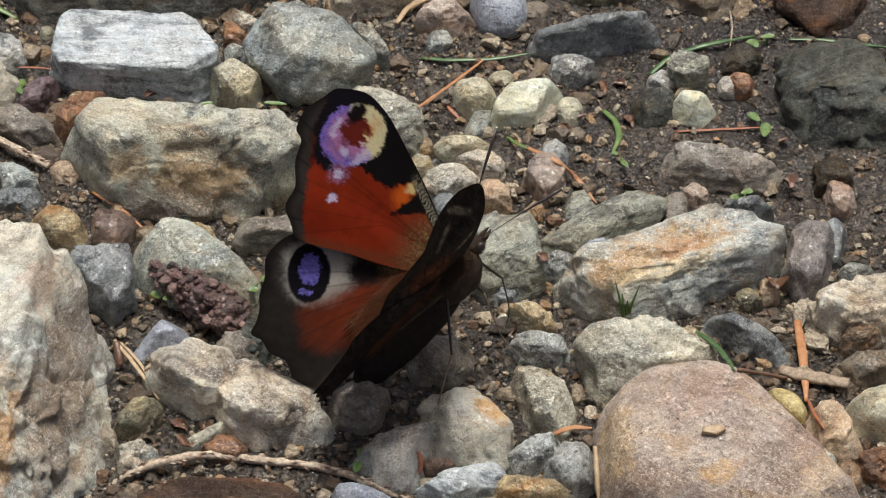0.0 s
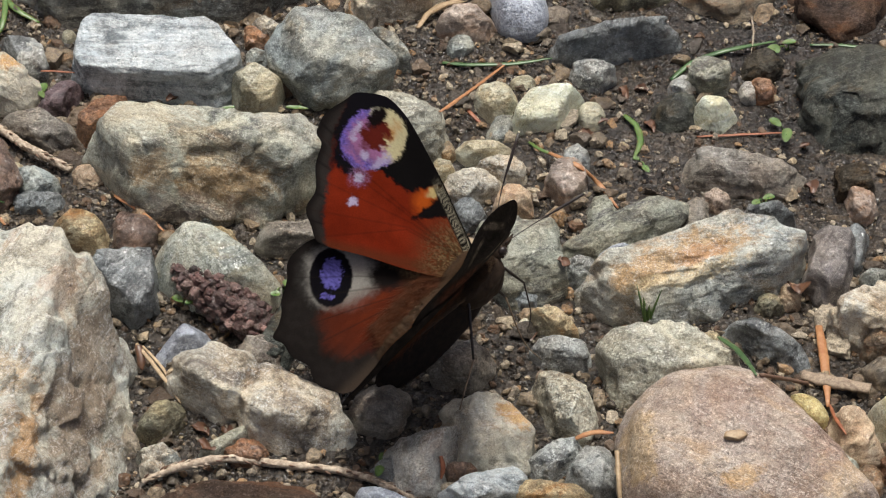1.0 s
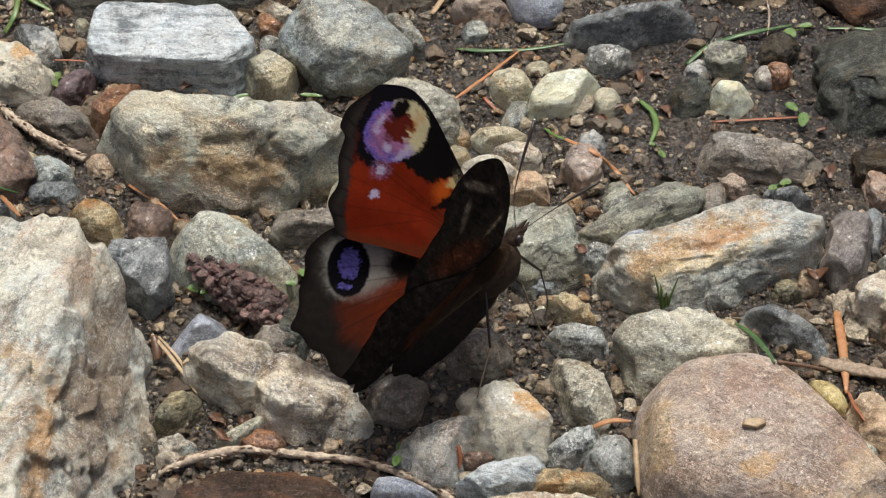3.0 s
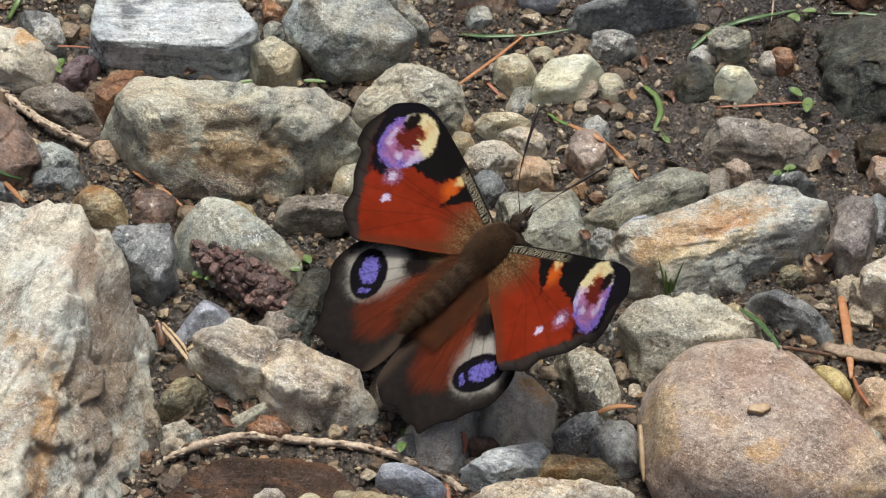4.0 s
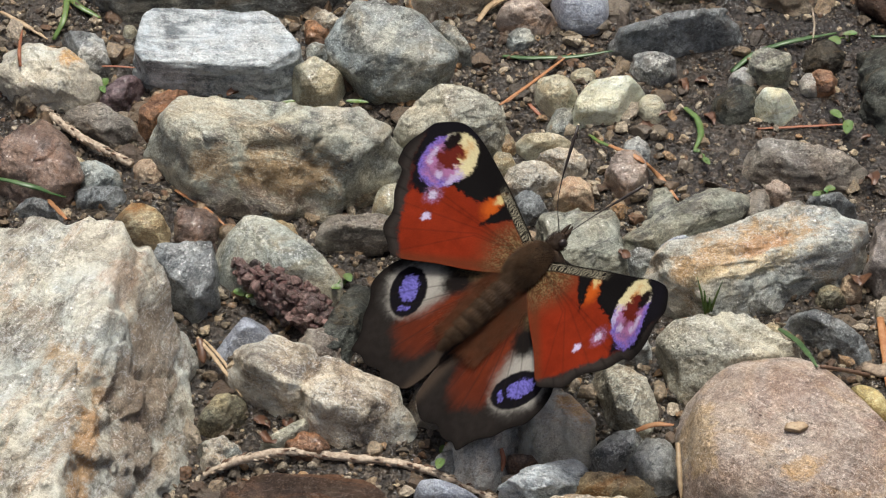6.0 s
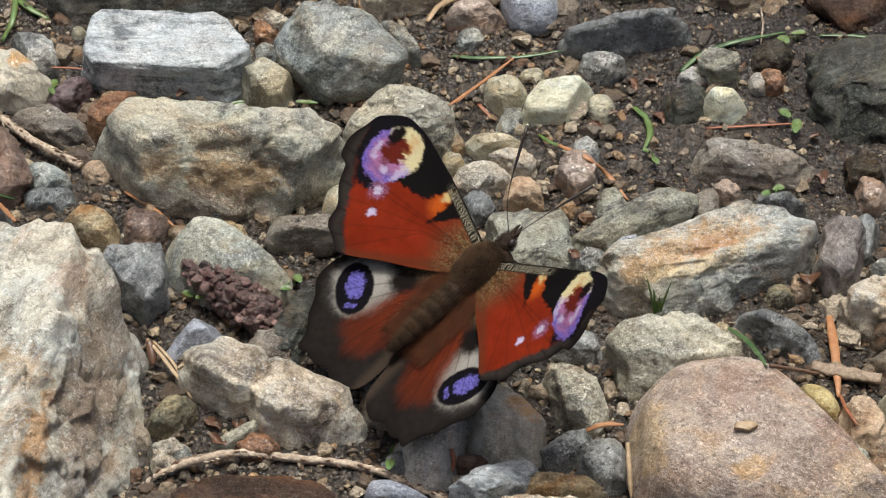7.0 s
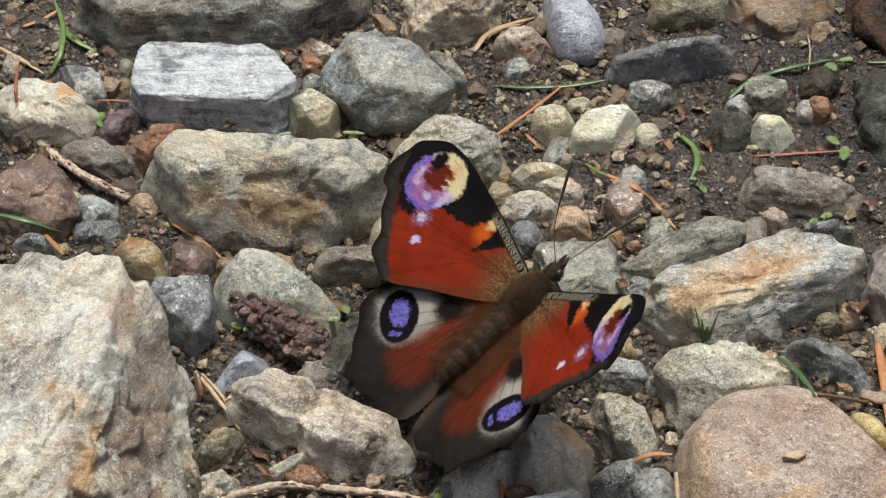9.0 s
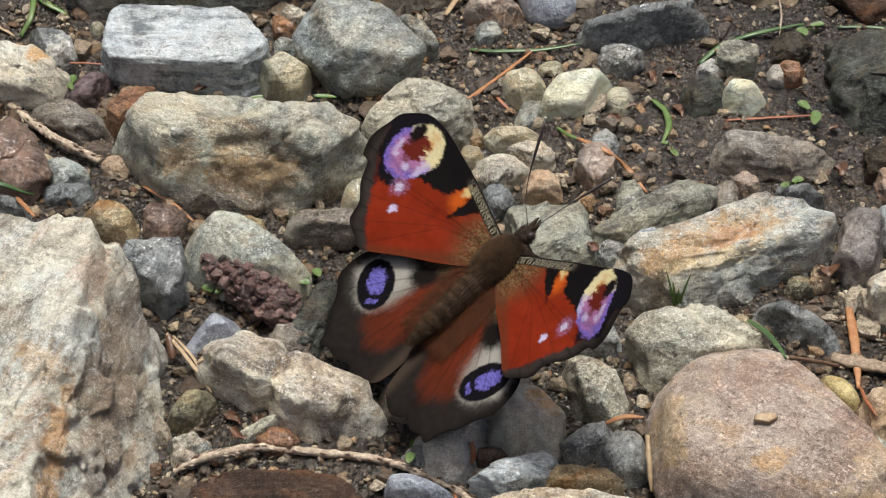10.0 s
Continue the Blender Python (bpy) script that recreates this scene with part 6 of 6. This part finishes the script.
def hind_colours(x, y, rim, rng, slant=0.0):
    """Upper side of the hindwing."""
    p = np.stack([x, y, 0 * x], 1)
    jx, jy = x + 0.3 * lattice(p / 0.5, 51) + rng.normal(0, 0.09, x.shape), y + 0.3 * lattice(p / 0.5, 52) + rng.normal(0, 0.09, x.shape)
    col = np.tile(np.array([0.023, 0.019, 0.0165]), (len(x), 1))
    col *= (1 + 0.2 * lattice(p / 0.8, 53) + 0.15 * lattice(p / 4.0, 54))[:, None]
    col = over(col, (0.010, 0.008, 0.007), 0.7 * soft(rim, 0.9, 0.1) * soft(np.hypot(x, y), 18, 23))
    # red-brown field from the root
    field = patch(jx, jy, ((1.5, -2), (5, -6.5), (10.2, -14.0), (13.6, -20.0), (13.0, -22.5), (8.8, -25.0), (4.6, -24.0), (2.2, -16), (0.8, -6)), 2.3)
    rays = lattice(np.stack([np.arctan2(x - 1, -y) * 22, np.hypot(x, y) * 0.12, 0 * x], 1), 59)
    field = np.clip(field * (1 + 0.25 * rays) - 0.25 * soft(np.hypot(x, y), 17, 25) * (1 + rays), 0, 1)
    red = np.array([0.165, 0.030, 0.011]) * (1 + 0.16 * lattice(np.stack([x * 1.4, y * 0.25, 0 * x], 1), 55))[:, None]
    col = col + (red - col) * field[:, None]
    root = soft(np.hypot(x, y + 3), 12.0, 4.0)
    col = over(col, (0.12, 0.070, 0.032), 0.85 * root)
    gold = soft(line_far(x, y, ((3, -3), (10, -8.5))), 2.1, 0.5) * (0.5 + 0.6 * lattice(p / 0.22, 56))
    col = over(col, (0.34, 0.25, 0.12), np.clip(gold, 0, 1) * 0.8)
    fold = soft(x, 3.2, 1.2) * soft(y, -5, -12)
    col = over(col, (0.085, 0.062, 0.045), 0.8 * fold)
    # pale ring round the eye spot, dark patch towards the root
    ring = oval(jx, jy, 14.7, -15.7, 5.1, 6.4, 40)
    pale = soft(ring, 1.2, 0.7) * (1 - 0.85 * soft((jx - 15.6) * 0.6 - (jy + 16.4) * 0.8, 2.2, 5.0))
    col = over(col, (0.50, 0.48, 0.42), pale * (1 - 0.8 * field * soft(jx, 15, 11)))
    dark = soft(oval(jx, jy, 9.6, -10.2, 3.0, 2.2, 140), 1.3, 0.5)
    col = over(col, (0.014, 0.011, 0.010), dark)
    col = over(col, (0.008, 0.007, 0.010), soft(oval(0.4 * jx + 0.6 * x, 0.4 * jy + 0.6 * y, 15.5, -16.6, 4.7, 3.4, 50), 1.04, 0.95))
    for cx, cy, a, b, turn in ((15.9, -16.0, 2.5, 1.65, 52), (13.9, -19.0, 0.5, 1.2, 40)):
        blue = soft(oval(jx, jy, cx, cy, a, b, turn) + 0.14 * lattice(p / 0.3, 57), 1.08, 0.9)
        dust = np.clip(0.70 + 0.55 * lattice(p / np.array([0.5, 0.16, 1.0]), 58), 0, 1)[:, None]
        col = col + ((0.03, 0.025, 0.12) + dust * np.array([0.21, 0.19, 0.60]) - col) * np.clip(blue, 0, 1)[:, None]
    # veins
    for end in ((20.6, -21.8), (18.2, -24.8), (15.4, -29.8), (11, -29.6), (6, -29.7)):
        col = over(col, (0.022, 0.016, 0.013), 0.45 * soft(line_far(x, y, ((2.5, -4), (0.55 * end[0] + 1.0, 0.55 * end[1] - 1), end)), 0.2, 0.03))
    return np.clip(col, 0.003, 0.9)


def wing_material(name, under=False):
    n = Nodes(name)
    tex = n.add("TexCoord")
    shift = n.add("VectorMath", op="SCALE")
    n.link(tex.outputs["Object"], shift.inputs[0])
    shift.inputs["Scale"].default_value = 1000.0
    where = shift.outputs["Vector"]
    if under:
        mapping = n.add("Mapping")
        n.link(where, mapping.inputs["Vector"])
        mapping.inputs["Scale"].default_value = (0.25, 1.0, 1.0)
        col = n.ramp(n.noise(mapping.outputs["Vector"], 0.9, 6, 0.75, 0.6), (0.40, 0.3), (0.58, 1.0), (0.72, 3.0))
        col = n.mix(1.0, n.add("Attribute", attr="scales").outputs["Color"], col, "MULTIPLY")
    else:
        fine = n.noise(where, 4.5, 3, 0.8)
        col = n.mix(0.4, n.add("Attribute", attr="scales").outputs["Color"], n.ramp(fine, (0.25, 0.25), (0.75, 0.8)), "OVERLAY")
    n.bump(n.noise(where, 3.5, 4, 0.7), 0.35, 0.12 * MM)
    return n.set(Base_Color=col, Roughness=0.75, Specular_IOR_Level=0.04)


WING_TOP, WING_UNDER = wing_material("wing scales"), wing_material("dark wing underside", True)


def camber(x, y, side):
    """How far the wing bows out of its plane, in mm: the right tip is bent up a little."""
    bend = 2.4 * soft(x, 18, 35) * soft(y, -5, 6) if side > 0 else 0.0
    return bend - 0.5 * np.sin(np.pi * np.clip(x / 24.0, 0, 1)) + 0.10 * np.sin(np.arctan2(y + 1, x) * 16) * soft(x, 4, 20)


def wing(edge, centre, colours, side, lift, seed):
    """One wing: an upper sheet with coloured scales and a dark lower sheet. side: 1 right, -1 left."""
    line = spline(list(edge) + [edge[0]], 24)[:-1]
    off = line - centre
    far, ang = np.linalg.norm(off, axis=1), np.arctan2(off[:, 1], off[:, 0])
    line = centre + off * (1 + 0.011 * np.sin(ang * 26 + 1.0) * soft(far, 16, 24) * soft(off[:, 1], 7.5, 5.5))[:, None]
    gap = np.linalg.norm(np.diff(np.vstack([line, line[:1]]), axis=0), axis=1)
    dense = gap * (0.25 + np.linalg.norm(line - centre, axis=1) / 20.0)
    at = np.concatenate([[0], np.cumsum(dense)])
    closed = np.vstack([line, line[:1]])

    def sheet(around, deep, z):
        want = np.linspace(0, at[-1], around, endpoint=False)
        rim = np.stack([np.interp(want, at, closed[:, k]) for k in (0, 1)], 1)
        u = (np.arange(1, deep + 1) / deep) ** 0.8
        xy = (centre + u[:, None, None] * (rim - centre)).reshape(-1, 2)
        xy = np.vstack([xy, [centre]])
        v = np.stack([side * 1.03 * xy[:, 0], xy[:, 1], camber(xy[:, 0], xy[:, 1], side) + lift + z], 1)
        i = np.arange(around)
        j = (i + 1) % around
        f = np.concatenate([np.stack([r * around + i, r * around + j, (r + 1) * around + j, (r + 1) * around + i], 1) for r in range(deep - 1)])
        f = np.concatenate([f[:, [0, 1, 2]], f[:, [0, 2, 3]], np.stack([np.full(around, len(xy) - 1), j, i], 1)])
        return v, f, xy, np.append(np.repeat((1 - u), around) * 20, 20.0)

    tv, tf, xy, rim = sheet(270, 130, 0.06)
    bv, bf, sxy, _ = sheet(140, 50, -0.06)
    e = tv[tf[:, 1], :2] - tv[tf[:, 0], :2], tv[tf[:, 2], :2] - tv[tf[:, 0], :2]
    if (e[0][:, 0] * e[1][:, 1] - e[0][:, 1] * e[1][:, 0]).mean() < 0:
        tf, bf = tf[:, ::-1], bf[:, ::-1]
    v, f = join((tv, tf), (bv, bf[:, ::-1]))
    me = mesh_from("wing", v * MM, f, [WING_TOP, WING_UNDER])
    me.polygons.foreach_set("material_index", np.concatenate([np.zeros(len(tf), np.int32), np.ones(len(bf), np.int32)]))
    col = np.ones((len(v), 4), np.float32)
    low = np.tile(np.array([0.024, 0.019, 0.016]), (len(bv), 1))
    bx, by = sxy[:, 0], sxy[:, 1]
    if colours is fore_colours:
        low = over(low, (0.10, 0.030, 0.014), 0.85 * soft(oval(bx, by, 15, -4, 9, 4.5, -25), 1.1, 0.5))
        low = over(low, (0.22, 0.18, 0.13), 0.9 * soft(oval(bx, by, 27.5, 5.0, 4.5, 0.9, -20), 1.2, 0.5))
        low = over(low, (0.20, 0.16, 0.115), 0.9 * soft(oval(bx, by, 24.5, 0.5, 3.4, 1.0, 40), 1.2, 0.5))
        low = over(low, (0.24, 0.19, 0.13), 0.9 * soft(oval(bx, by, 14.2, 3.4, 2.6, 0.9, 70), 1.2, 0.5))
    col[len(tv) :, :3] = low
    col[: len(tv), :3] = 0.5 * colours(xy[:, 0], xy[:, 1], rim, np.random.default_rng(seed), 0.5 if side > 0 else 0.0)
    me.color_attributes.new("scales", "FLOAT_COLOR", "POINT").data.foreach_set("color", col.ravel())
    return me


def hairs(roots, ways, long, thick, seed, droop=0.25):
    """Many tapered hairs as one piece."""
    rng = np.random.default_rng(seed)
    n = len(roots)
    ways = ways / (np.linalg.norm(ways, axis=1, keepdims=True) + 1e-9)
    ways = ways + rng.normal(0, 0.24, ways.shape)
    length = long * rng.uniform(0.6, 1.2, (n, 1))
    side = np.cross(ways, rng.normal(size=(n, 3)))
    side /= np.linalg.norm(side, axis=1, keepdims=True) + 1e-9
    other = np.cross(ways, side)
    v = []
    for s, w in ((0.0, 1.0), (0.55, 0.8)):
        mid = roots + ways * length * s + np.array([0, -droop, -droop * 0.4]) * length * s * s
        for a in (0, 2.1, 4.2):
            v.append(mid + thick * w * (math.cos(a) * side + math.sin(a) * other))
    v.append(roots + ways * length + np.array([0, -droop, -droop * 0.4]) * length)
    v = np.stack(v, 1)
    f = np.array([(0, 1, 4), (0, 4, 3), (1, 2, 5), (1, 5, 4), (2, 0, 3), (2, 3, 5), (3, 4, 6), (4, 5, 6), (5, 3, 6)])
    return v.reshape(-1, 3), (f[None] + (np.arange(n) * 7)[:, None, None]).reshape(-1, 3)


def butterfly():
    thing = new("butterfly")
    right, ahead, up = Vector((0.573, -0.812, 0.1115)), Vector((0.7002, 0.5556, 0.4484)), Vector((-0.426, -0.1788, 0.8869))
    m = Matrix((right, ahead, up)).transposed().to_4x4()
    m.translation = (0.0016, -0.0186, 0.018)
    thing.matrix_basis = m @ Matrix.Scale(0.978, 4)
    tagged(thing, "peacock butterfly with red wings and blue eye spots resting on gravel", "butterfly")
    rng = np.random.default_rng(5)
    # thorax, abdomen, head
    v, f = blob((3.2, 5.2, 4.4), 5, 2.2, 2, 0.05)
    v = v + np.array([0, -0.4, -1.2])
    thorax = part("thorax", (v, f), FUR_DARK, thing, "furry brown thorax")
    top = v[rng.integers(0, len(v), 44000)]
    top = top[top[:, 2] > 0.9]
    out = (top - np.array([0, 1.0, -0.9])) / np.array([2.7, 6.0, 2.5])
    out[:, 1] -= 0.55
    part("fur", hairs(top, out, 1.15, 0.013, 6), FUR, thorax, "dense brown hair")
    n, a = 64, 24
    s = np.linspace(0, 1, n)
    mid = np.stack([0.1 - 0.2 * s, -3.2 - 16.3 * s, 0.5 + 2.0 * s - 0.5 * s * s], 1)
    r = 2.15 * (1 - 0.30 * s - 0.62 * s**5) * (1 + 0.055 * np.abs(np.sin(s * np.pi * 8)))
    ang = np.arange(a) * 2 * np.pi / a
    v = mid[:, None] + r[:, None, None] * np.stack([np.cos(ang), 0 * ang, np.sin(ang)], 1)[None]
    i, j = np.arange(a), (np.arange(a) + 1) % a
    f = np.concatenate([np.stack([k * a + i, k * a + j, (k + 1) * a + j, (k + 1) * a + i], 1) for k in range(n - 1)])
    f = np.concatenate([f[:, [0, 1, 2]], f[:, [0, 2, 3]]])
    v = v.reshape(-1, 3)
    abdomen = part("abdomen", (v, f), FUR_BODY, thing, "dark segmented abdomen with brown hair")
    pick = v[rng.integers(0, len(v), 26000)]
    pick = pick[pick[:, 2] > np.interp(pick[:, 1], [-20, -3], [1.6, 0.3])]
    seg = np.abs(np.sin((-(pick[:, 1] + 3.2) / 16.3) * np.pi * 8))
    pick = pick[seg > 0.35]
    part("fur", hairs(pick, np.tile([0, -1.0, 0.55], (len(pick), 1)) + rng.normal(0, 0.25, pick.shape), 1.0, 0.014, 8), FUR, abdomen, "bands of brown hair")
    v, f = blob((1.2, 13.0, 5.4), 5, 2.0, 9, 0.03)
    part("wing_fold", (v + np.array([0, -11.4, -2.9]), f), FOLD, thing, "dark folded inner edges of the hindwings")
    v, f = blob((1.4, 1.8, 1.25), 4, 2.0, 4, 0.05)
    head = part("head", (v + np.array([0, 5.2, 0.3]), f), FUR_DARK, thing, "dark furry head")
    v = v + np.array([0, 5.2, 0.3])
    pick = v[rng.integers(0, len(v), 1300)]
    part("fur", hairs(pick, pick - np.array([0, 4.4, 0.2]), 0.5, 0.018, 9, 0.1), FUR_DARK, head)
    for side in (-1, 1):
        v, f = blob((0.62, 0.8, 0.8), 4, 2.0, 1, 0.0)
        part("eye", (v + np.array([side * 1.1, 5.7, 0.45]), f), CHITIN, head, "round black eye")
        part("palp", tube([(side * 0.35, 6.6, 0.2), (side * 0.45, 7.6, 0.5), (side * 0.3, 8.9, 0.75)], (0.42, 0.40, 0.10)), FUR_DARK, head, "dark pointed palp")
    # antennae with clubbed tips
    for mid, tip in (((-4.0, 11.2, 3.9), (-7.8, 21.1, 7.8)), ((1.2, 12.6, -0.2), (3.2, 21.5, -1.4))):
        start = (-0.5 if tip[0] < 0 else 0.5, 6.5, 0.9)
        rod = part("antenna", tube([start, mid, tip], (0.10, 0.075, 0.07, 0.07, 0.075, 0.11, 0.24, 0.29, 0.21), 8), CHITIN, thing, "thin black antenna with a club")
        v, f = blob((0.2, 0.2, 0.2), 3, 2.0, 1, 0.0)
        part("antenna_tip", (v + np.array(tip), f), PALE, rod, "pale tip of the club")
    # legs
    for pts, mat in (
        (((0.6, 3.8, -0.9), (-0.4, 5.3, -10.7), (1.2, 2.8, -15.4), (2.0, 0.2, -17.3)), CHITIN),
        (((1.6, 0.4, -1.0), (2.2, 1.2, -6.6), (4.7, -1.5, -14.8), (6.9, -1.5, -19.0)), TAN_LEG),
        (((1.4, -3.2, -0.8), (6.8, -9.8, -6.5), (9.8, -14.0, -6.4), (12.4, -17.2, -6.0)), TAN_LEG),
        (((-0.8, 3.6, -0.9), (-4.6, 4.6, -8.6), (-6.4, 3.2, -13.4), (-7.6, 1.2, -16.4)), CHITIN),
        (((-1.6, 0.4, -1.0), (-5.6, 0.8, -7.4), (-7.2, -1.6, -12.2), (-8.4, -3.0, -14.6)), CHITIN),
    ):
        thigh = part("leg", tube([pts[0], pts[1]], (0.24, 0.28, 0.20)), CHITIN, thing, "thin jointed leg")
        part("shin", tube(list(pts[1:]), (0.16, 0.12, 0.10, 0.07)), mat, thigh)
    # wings, hinged along the body
    wings = {}
    for side, word in ((-1, "left"), (1, "right")):
        fore = new("forewing", wing(FORE_EDGE, np.array([1.6, 0.4]), fore_colours, side, 0.25, 21))
        hind = new("hindwing", wing(HIND_EDGE, np.array([1.6, -2.2]), hind_colours, side, 0.0, 22))
        for ob, label in ((fore, "red forewing with a lilac and cream eye spot"), (hind, "brown-red hindwing with a blue eye spot")):
            ob.parent = thing
            tagged(ob, label)
        wings[side] = (fore, hind)
        # long hair at the root of the hindwing
        k = 9000
        lat, fwd = 0.3 + 5.5 * rng.random(k) ** 1.6, rng.uniform(-17, -2.5, k)
        roots = np.stack([side * lat, fwd, camber(lat, fwd, side) + 0.05], 1)
        way = np.stack([side * 0.25 * np.ones(k), -1.0 * np.ones(k), 0.16 * np.ones(k)], 1)
        hair = part("wing_hair", hairs(roots, way, 3.0, 0.012, 30 + side, 0.02), FUR_RED, hind, "long reddish hair")
    return wings


wings = butterfly()


# ---- what moves: the wings open and close ----
def motions():
    # seconds and the angle of the wings above the body's plane, in degrees
    beat = (
        (0.0, 53), (0.15, 61), (0.35, 59), (0.5, 51), (0.7, 46), (0.9, 44.5), (1.0, 48), (1.1, 55), (1.3, 60.5), (1.45, 57), (1.6, 46), (1.7, 39.5),
        (1.8, 34), (1.9, 17.5), (2.0, 11.5), (2.2, 12), (2.5, 15.5), (2.6, 23.5), (2.7, 38), (2.82, 57), (3.0, 61), (3.15, 58), (3.4, 43), (3.6, 23.5),
        (3.8, 8.5), (4.0, 7), (4.3, 11), (4.5, 21), (4.6, 39), (4.7, 61), (4.9, 61.5), (5.0, 58), (5.2, 48), (5.4, 38), (5.5, 28.5), (5.7, 8),
        (6.2, 7), (6.8, 9.5), (7.2, 13.5), (7.4, 23.5), (7.5, 56), (7.7, 60), (7.9, 53), (8.0, 45), (8.2, 37), (8.4, 21), (8.5, 14.5), (9.0, 16),
        (9.3, 25.5), (9.5, 23), (10.0, 9),
    )
    for side, (fore, hind) in wings.items():
        extra = 5.0 if side > 0 else 0.0
        walk(fore, [(t, pose(0, 0, 0, 0, -side * (a + extra), 0)) for t, a in beat])
        # the right hindwing catches up with its forewing as the wings close
        lag = [7.0 - (7.0 * float(soft(a, 22, 45)) if side > 0 else 0.0) for _, a in beat]
        walk(hind, [(t, pose(0, 0, 0, 0, -side * (a + extra - b), 0)) for (t, a), b in zip(beat, lag)])


motions()
